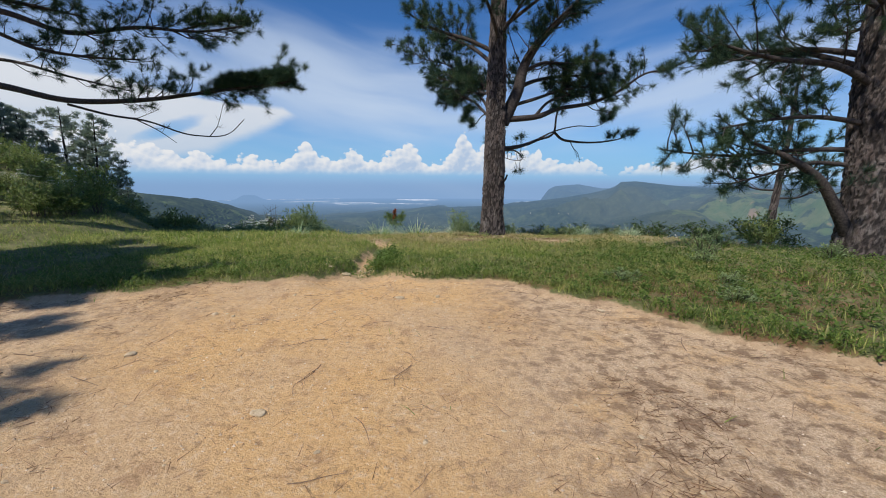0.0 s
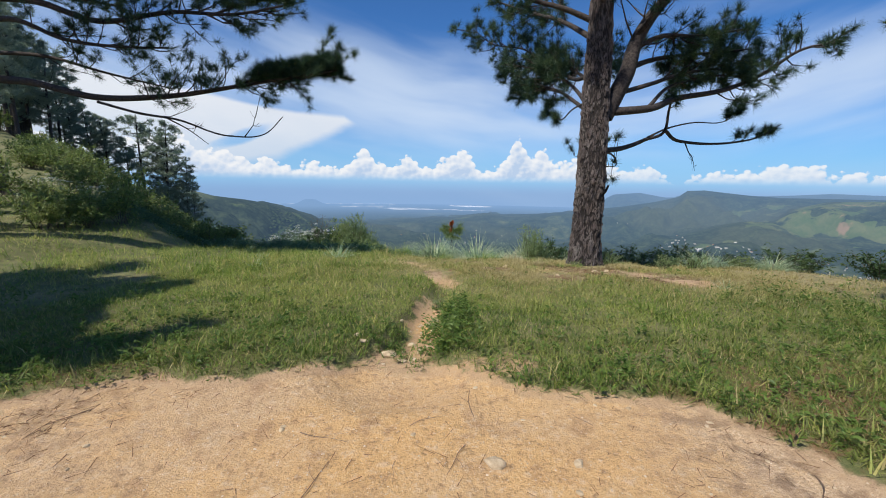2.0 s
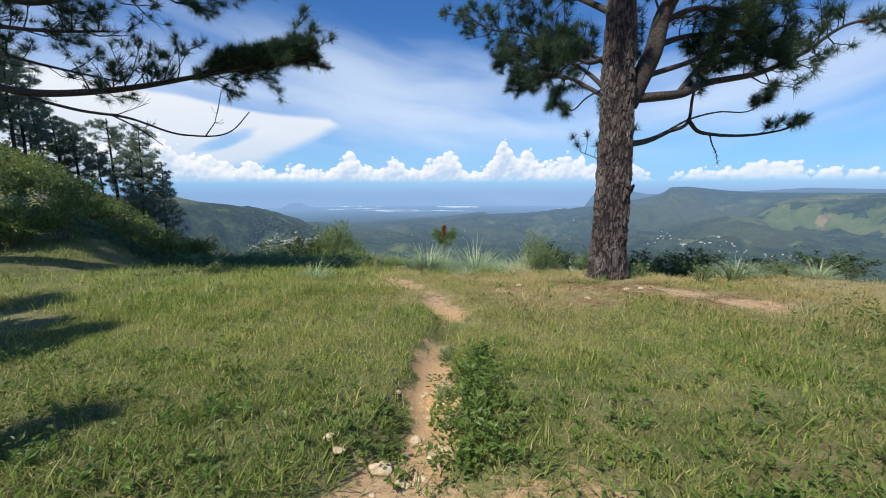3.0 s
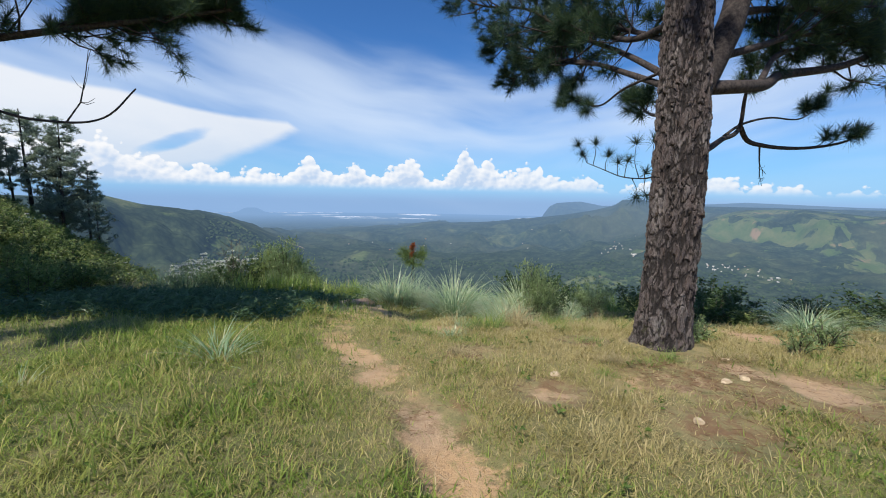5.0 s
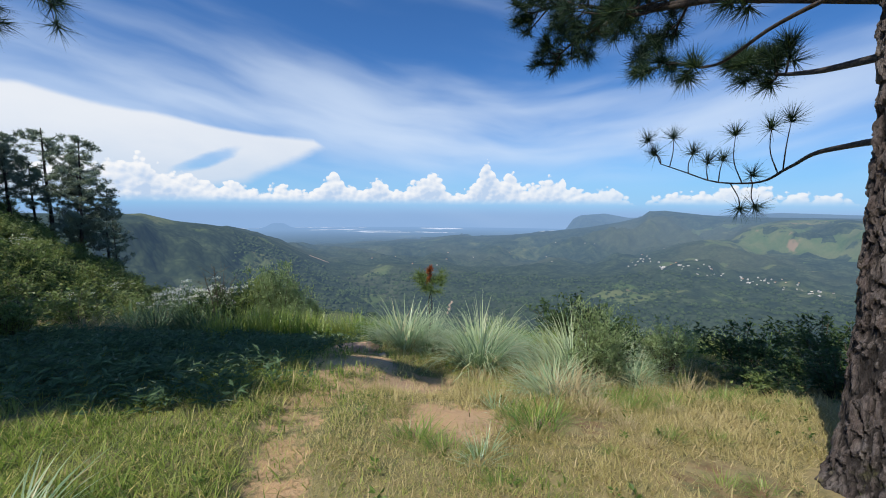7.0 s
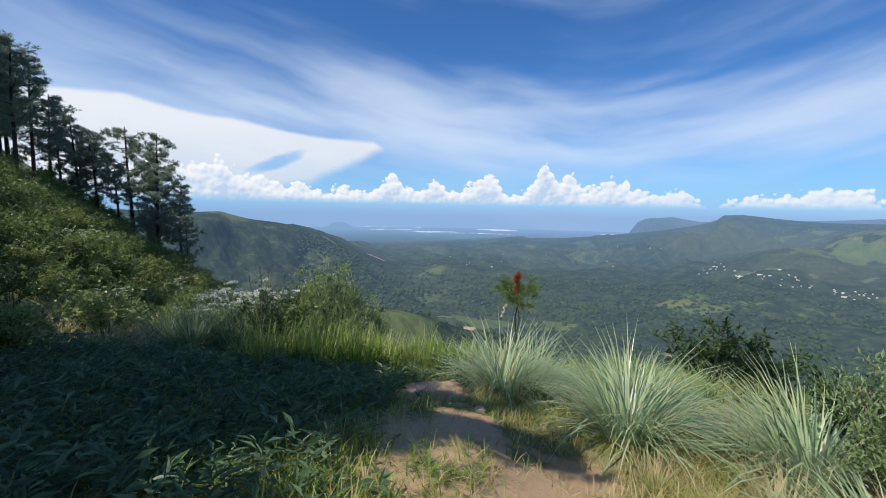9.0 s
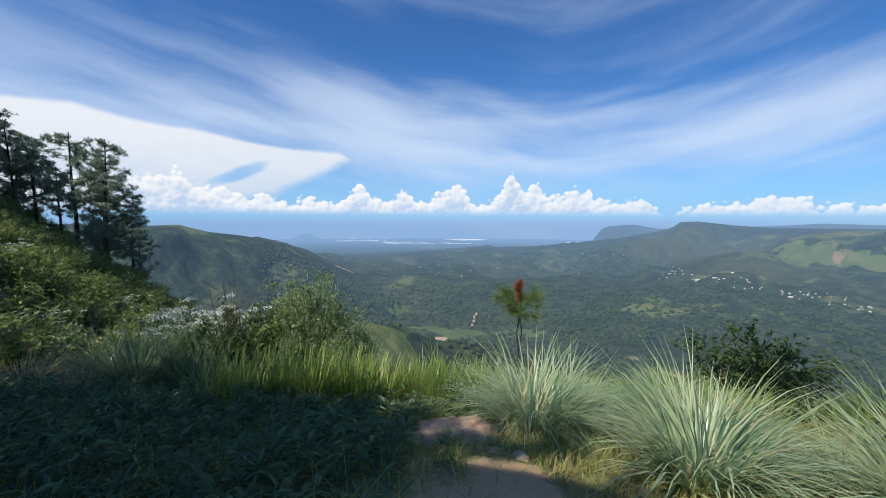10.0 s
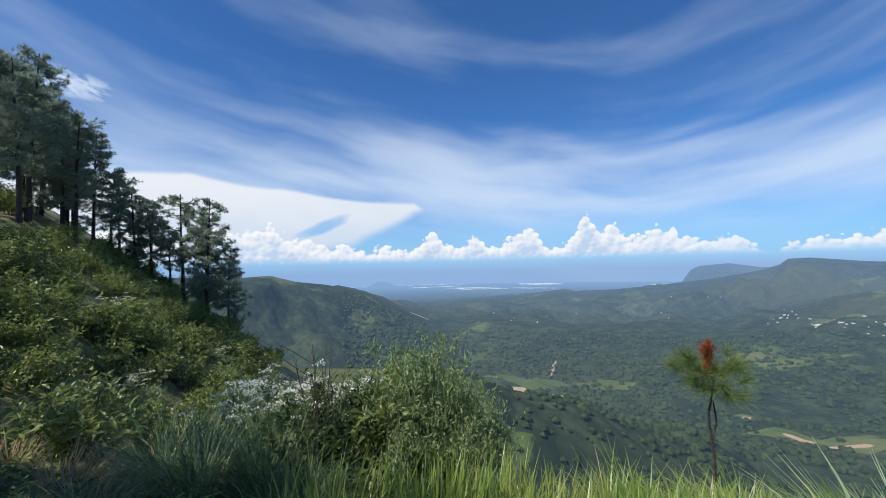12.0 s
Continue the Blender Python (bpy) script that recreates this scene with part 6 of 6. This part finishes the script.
def build_dead_shrub():
    thing = tagged(new("dead_shrub"), "bare dark dead shrub with forked twigs", "shrub")
    thing.location = (-8.1, 19.3, z_at(-8.1, 19.3))
    pieces = []
    for k in range(9):
        a, h = rng.uniform(0, 6.283), rng.uniform(1.5, 2.3)
        d = np.array([math.cos(a), math.sin(a), 0]) * rng.uniform(0.1, 0.55)
        line = spline([(0, 0, -0.1), d * 0.4 + (0, 0, h * 0.5), d + (0, 0, h)], 9)
        pieces.append(tube(line, np.linspace(0.012, 0.004, 9), 5))
        for q in range(4):
            i = rng.integers(4, 8)
            w = rng.normal(size=3) * (0.2, 0.2, 0.1) + (0, 0, 0.25)
            pieces.append(tube(spline([line[i], line[i] + w * 0.6, line[i] + w * rng.uniform(0.9, 1.4)], 5), np.linspace(0.006, 0.003, 5), 4))
    tagged(part("branching", mesh_of("branching", *joined(pieces), M_STALK, True), thing), kind="stuff")


def build_sapling():
    x, y = -2.5, 22.3
    z = z_at(x, y)
    top = -0.50
    tree = tagged(new("pine_sapling"), "young pine with a withered orange top on a bent stem", "tree")
    tree.location = (x, y, z)
    h = top - z
    line = spline([(0, 0, -0.1), (0.02, 0, h * 0.45), (-0.02, 0, h * 0.66), (0.06, 0, h * 0.80), (0.0, 0, h * 1.02)], 30)
    part("stem", mesh_of("stem", *tube(line, np.linspace(0.034, 0.012, 30), 8), M_TWIG, True), tree)
    twin = spline([(0.02, 0, h * 0.5), (0.09, 0.03, h * 0.62), (0.05, 0.02, h * 0.76), (0.12, 0.02, h * 0.9)], 14)
    part("side_stem", mesh_of("side_stem", *tube(twin, np.linspace(0.018, 0.008, 14), 6), M_TWIG, True), tree)
    tips, ways, dead, dead_ways = [], [], [], []
    for k in range(34):
        a = k * 2.4
        s = rng.uniform(0.78, 0.97)
        w = np.array([math.cos(a), math.sin(a), rng.uniform(-0.1, 0.55)])
        w /= np.linalg.norm(w)
        tips.append(np.array([0.0, 0, h * s]) + w * rng.uniform(0.15, 0.62))
        ways.append(w)
    for k in range(9):
        w = np.array([rng.normal() * 0.25, rng.normal() * 0.25, 1.0])
        dead.append(np.array([rng.normal() * 0.05, rng.normal() * 0.05, h * rng.uniform(0.9, 1.06)]))
        dead_ways.append(w / np.linalg.norm(w))
    tagged(part("needles", mesh_of("needles", *brush(np.array(tips), np.array(ways), 80, 0.36, 0.0085), M_SAPLING), tree, "bright green needle tufts"), kind="stuff")
    tagged(part("withered_top", mesh_of("withered_top", *brush(np.array(dead), np.array(dead_ways), 110, 0.22, 0.011, 0.42), M_DEAD), tree, "orange withered needles"), kind="stuff")


def build_village():
    def house(label, w, d, h, roof):
        thing = tagged(new("house"), label, "house", "houses of the valley village")
        v = np.array([(sx * w / 2, sy * d / 2, z) for z in (-3, h) for sx, sy in ((-1, -1), (1, -1), (1, 1), (-1, 1))], float)
        v = np.concatenate([v, [(-w / 2, 0, h * 1.5), (w / 2, 0, h * 1.5)]])
        f = [(0, 1, 5, 4), (1, 2, 6, 5), (2, 3, 7, 6), (3, 0, 4, 7), (5, 6, 9, 9), (7, 4, 8, 8)]
        part("wall", mesh_of("wall", v, np.array(f), M_WALL), thing)
        o, t = 0.7, 0.35
        r = np.array([(sx * (w / 2 + o), sy * (d / 2 + o), h - 0.35 + k) for k in (0, t) for sx in (-1, 1) for sy in (-1, 1)] + [(sx * (w / 2 + o), 0, h * 1.5 + 0.2 + k) for k in (0, t) for sx in (-1, 1)])
        q = [(0, 2, 9, 8), (1, 3, 9, 8), (4, 6, 11, 10), (5, 7, 11, 10), (0, 2, 6, 4), (1, 3, 7, 5), (0, 4, 10, 8), (1, 5, 10, 8), (2, 6, 11, 9), (3, 7, 11, 9)]
        part("roof", mesh_of("roof", r, np.array(q), roof), thing)
        return thing

    kinds = [house("small white house with a pale sheet roof", 10, 7, 4, M_ROOF), house("long white building with a pale roof", 26, 9, 5, M_ROOF), house("white house with a clay-coloured roof", 11, 8, 4, M_TILE)]
    r2 = np.random.default_rng(11)
    placed = set()
    for n in range(96):
        if n < 12:
            az, d = 22.6 + r2.normal() * 0.7, 1620 + r2.normal() * 45
        elif n < 74:
            az = r2.uniform(24.5, 41)
            d = 1480 - 9 * (az - 24.5) + r2.normal() * 28
        else:
            az, d = r2.uniform(-14, 30), r2.uniform(1500, 2100)
        k = int(r2.choice([0, 1, 2], p=[0.55, 0.25, 0.2]))
        x, y = d * math.sin(radians(az)), d * math.cos(radians(az))
        m = Matrix.LocRotScale((x, y, float(lay(np.array([x]), np.array([y]))[0])), Euler((0, 0, r2.uniform(0, 3.1))), Vector((1, 1, 1)) * r2.uniform(0.26, 0.5))
        if k in placed:
            copy_thing(kinds[k], m).matrix_basis = m
        else:
            kinds[k].matrix_basis = m
            placed.add(k)


def stone_mesh(seed, squash):
    r2 = np.random.default_rng(seed)
    bm = bmesh.new()
    bmesh.ops.create_icosphere(bm, subdivisions=2, radius=1.0)
    cut = [(Vector(r2.normal(size=3)).normalized(), r2.uniform(0.62, 0.9)) for _ in range(9)]
    for v in bm.verts:
        for axis, d in cut:
            over = v.co.dot(axis) - d
            if over > 0:
                v.co -= axis * over
        v.co *= 1 + 0.10 * noise.noise(v.co * 2.2 + Vector((seed, 0, 0)))
        v.co.z *= squash
    data = bpy.data.meshes.new("stone")
    bm.to_mesh(data)
    bm.free()
    data.materials.append(M_STONE)
    return data


def build_stones():
    shapes = [stone_mesh(k, s) for k, s in enumerate((0.45, 0.55, 0.35, 0.6, 0.5))]
    rows = [(-0.98, 1.55, 0.055), (-2.37, 2.38, 0.05), (1.86, 3.5, 0.06), (-2.2, 3.33, 0.035), (-2.0, 3.3, 0.03), (-1.30, 5.31, 0.075), (-1.03, 5.45, 0.055), (-1.52, 5.28, 0.05), (-1.6, 5.35, 0.04), (-1.15, 5.62, 0.05), (-0.94, 5.5, 0.045), (-1.25, 6.0, 0.04), (-0.35, 3.9, 0.07), (0.1, 3.95, 0.035), (-0.15, 9.85, 0.06), (1.51, 9.77, 0.07), (1.75, 9.85, 0.06), (2.0, 10.5, 0.06), (-3.3, 16.5, 0.12), (-2.9, 16.2, 0.10), (0.7, 8.9, 0.06)]
    r2 = np.random.default_rng(3)
    for k in range(190):
        x, y = r2.uniform(-5, 4), r2.uniform(-0.2, 5.1)
        if bare_share(np.array([x]), np.array([y]))[0] > 0.7:
            rows.append((x, y, r2.uniform(0.007, 0.024)))
    for k in range(30):
        s = r2.uniform(0, 1)
        rows.append((-1.13 + r2.normal() * 0.12, 5.1 + 1.6 * s, r2.uniform(0.012, 0.035)))
    for n, (x, y, s) in enumerate(rows):
        ob = new("stone", shapes[n % 5])
        ob.matrix_basis = Matrix.LocRotScale((x, y, z_at(x, y) + 0.12 * s), Euler((0.1 * (n % 3), 0, n * 1.3)), Vector((s, s * 0.8, s)))
        tagged(ob, "pale weathered stone half sunk in the earth", "stone", "loose stones")


def build_mound():
    bm = bmesh.new()
    bmesh.ops.create_uvsphere(bm, u_segments=40, v_segments=20, radius=1.0)
    for v in bm.verts:
        v.co *= 1 + 0.16 * noise.noise(v.co * 1.7) + 0.06 * noise.noise(v.co * 5.0)
        v.co = Vector((v.co.x * 0.62, v.co.y * 0.45, v.co.z * 0.15))
    data = bpy.data.meshes.new("earth_mound")
    bm.to_mesh(data)
    bm.free()
    for p in data.polygons:
        p.use_smooth = True
    data.materials.append(M_MOUND)
    ob = new("earth_mound", data)
    ob.matrix_basis = Matrix.LocRotScale((-3.65, 16.75, z_at(-3.65, 16.75) + 0.02), Euler((-0.15, 0, 0.4)), Vector((1, 1, 1)))
    tagged(ob, "worn reddish earth mound at the end of the trail", "mound")


def build_litter():
    r2 = np.random.default_rng(8)
    shapes = []
    for k in range(4):
        line = spline([(0, 0, 0.004), (0.09, 0.012 * r2.normal(), 0.012), (0.19, 0.02 * r2.normal(), 0.006), (0.30, 0.03 * r2.normal(), 0.004)], 9)
        side = spline([line[4], line[4] + (0.05, 0.05, 0.008), line[4] + (0.11, 0.07, 0.004)], 4)
        shapes.append(mesh_of("twig", *joined([tube(line, np.linspace(0.0030, 0.0014, 9), 5), tube(side, np.linspace(0.0018, 0.0010, 4), 4)]), M_DRY_TWIG, True))
    for k in range(100):
        x, y = r2.uniform(-4.5, 4.0), r2.uniform(-0.2, 5.0)
        if k < 10:
            x, y = -0.8 + r2.normal() * 0.7, 3.0 + r2.normal() * 0.8
        if bare_share(np.array([x]), np.array([y]))[0] < 0.5:
            continue
        ob = new("twig", shapes[k % 4])
        ob.matrix_basis = Matrix.LocRotScale((x, y, z_at(x, y) + 0.002), Euler((0, 0, r2.uniform(0, 6.28))), Vector((1, 1, 1)) * r2.uniform(0.5, 1.35))
        tagged(ob, "thin dry fallen pine twig", "twig", "fallen twigs")
    # fallen needles lying flat
    n = 150000
    x, y = rng.uniform(-6, 6, n), rng.uniform(-0.8, 12.5, n)
    patchy = smooth01(-0.1, 0.5, rolling(x, y, 1.3, 4, 66))
    keep = rng.uniform(size=n) < (0.04 + 0.9 * litter_share(x, y) * patchy) * np.where(y > 5.5, 1.0, 1.0)
    x, y = x[keep], y[keep]
    a = rng.uniform(0, 6.283, len(x))
    way = np.stack([np.cos(a), np.sin(a), rng.normal(size=len(x)) * 0.06], 1)
    base = np.stack([x, y, relief(x, y) + rng.uniform(0.002, 0.012, len(x))], 1)
    v, f = slivers(base, way, rng.uniform(0.05, 0.17, len(x)), 0.0045)
    tagged(new("needle_litter", mesh_of("needle_litter", v, f, M_LITTER)), "brown fallen pine needles on the earth", "litter", kind="stuff")
    # gravel strewn over the yard and the trail
    n = 26000
    x, y = rng.uniform(-6.5, 5.5, n), rng.uniform(-0.4, 12.0, n)
    keep = (rng.uniform(size=n) < (0.25 + 0.75 * smooth01(-0.2, 0.4, rolling(x, y, 1.1, 4, 73))) * np.where(y < 5.2, 1.0, 0.5)) & (bare_share(x, y) > 0.55)
    x, y = x[keep], y[keep]
    n = len(x)
    size = 0.0035 + 0.0075 * rng.uniform(size=n) ** 3
    corner = np.array([(1, 0, 0), (0, 1, 0), (-1, 0, 0), (0, -1, 0), (0, 0, 0.8)])[None] * rng.uniform(0.6, 1.3, (n, 5, 1))
    turn = rng.uniform(0, 6.283, n)
    cs, sn = np.cos(turn)[:, None], np.sin(turn)[:, None]
    v = np.stack([corner[..., 0] * cs - corner[..., 1] * sn, corner[..., 0] * sn + corner[..., 1] * cs, corner[..., 2]], -1) * size[:, None, None]
    v += np.stack([x, y, relief(x, y) - 0.001], 1)[:, None]
    f = (np.arange(n)[:, None, None] * 5 + np.array([(0, 1, 4), (1, 2, 4), (2, 3, 4), (3, 0, 4)])[None]).reshape(-1, 3)
    tagged(new("gravel", mesh_of("gravel", v.reshape(-1, 3), f, M_GRAVEL)), "fine pale gravel strewn over the sandy earth", "gravel", kind="stuff")
    # little tufts in the yard
    kind = tussock("small green grass tuft growing in the earth", "grass tufts in the yard", M_LAWN, 46, 0.085, 0.006, 0.05, (0.2, 1.1), (0.2, 1.4), 0.2, "grass_tuft")
    spots = [(-0.62, 0.62), (0.35, 0.55), (-1.6, 2.3), (-1.25, 2.6), (0.15, 1.3), (0.3, 1.35), (0.4, 1.1), (0.22, 1.5), (1.05, 0.9), (0.9, 0.75), (0.7, 1.0), (1.7, 2.7), (2.4, 2.6), (-1.9, 2.0), (-1.5, 2.75), (-0.9, 2.2), (0.6, 1.6), (1.3, 1.4), (1.8, 1.1), (2.3, 1.7), (2.0, 3.2), (-2.6, 3.0), (-3.0, 2.4), (-2.7, 4.0), (0.2, 4.4), (0.9, 4.2), (-3.6, 3.6)]
    first = True
    for x, y in spots:
        m = Matrix.LocRotScale((x, y, z_at(x, y)), Euler((0, 0, 9 * x)), Vector((1, 1, 1)) * float(r2.uniform(0.4, 1.0)))
        if first:
            kind.matrix_basis, first = m, False
        else:
            copy_thing(kind, m).matrix_basis = m


M_MOUND = material("red_earth", plain_look((0.36, 0.22, 0.13), (0.54, 0.37, 0.24), 9.0, 0.95))
M_GRAVEL = material("gravel", leaf_look((0.30, 0.20, 0.12), (0.74, 0.62, 0.47), None, 0.0, 0.9))
M_DRY_TWIG = material("dry_twig", plain_look((0.12, 0.070, 0.042), (0.27, 0.175, 0.11), 30.0))
M_LITTER = material("fallen_needles", leaf_look((0.10, 0.052, 0.028), (0.24, 0.135, 0.070), None, 0.05, 0.8))
build_lawn()
build_weeds()
build_shade_weeds()
build_tussocks()
build_shrubs()
build_dead_shrub()
build_sapling()
build_village()
build_stones()
build_mound()
build_litter()
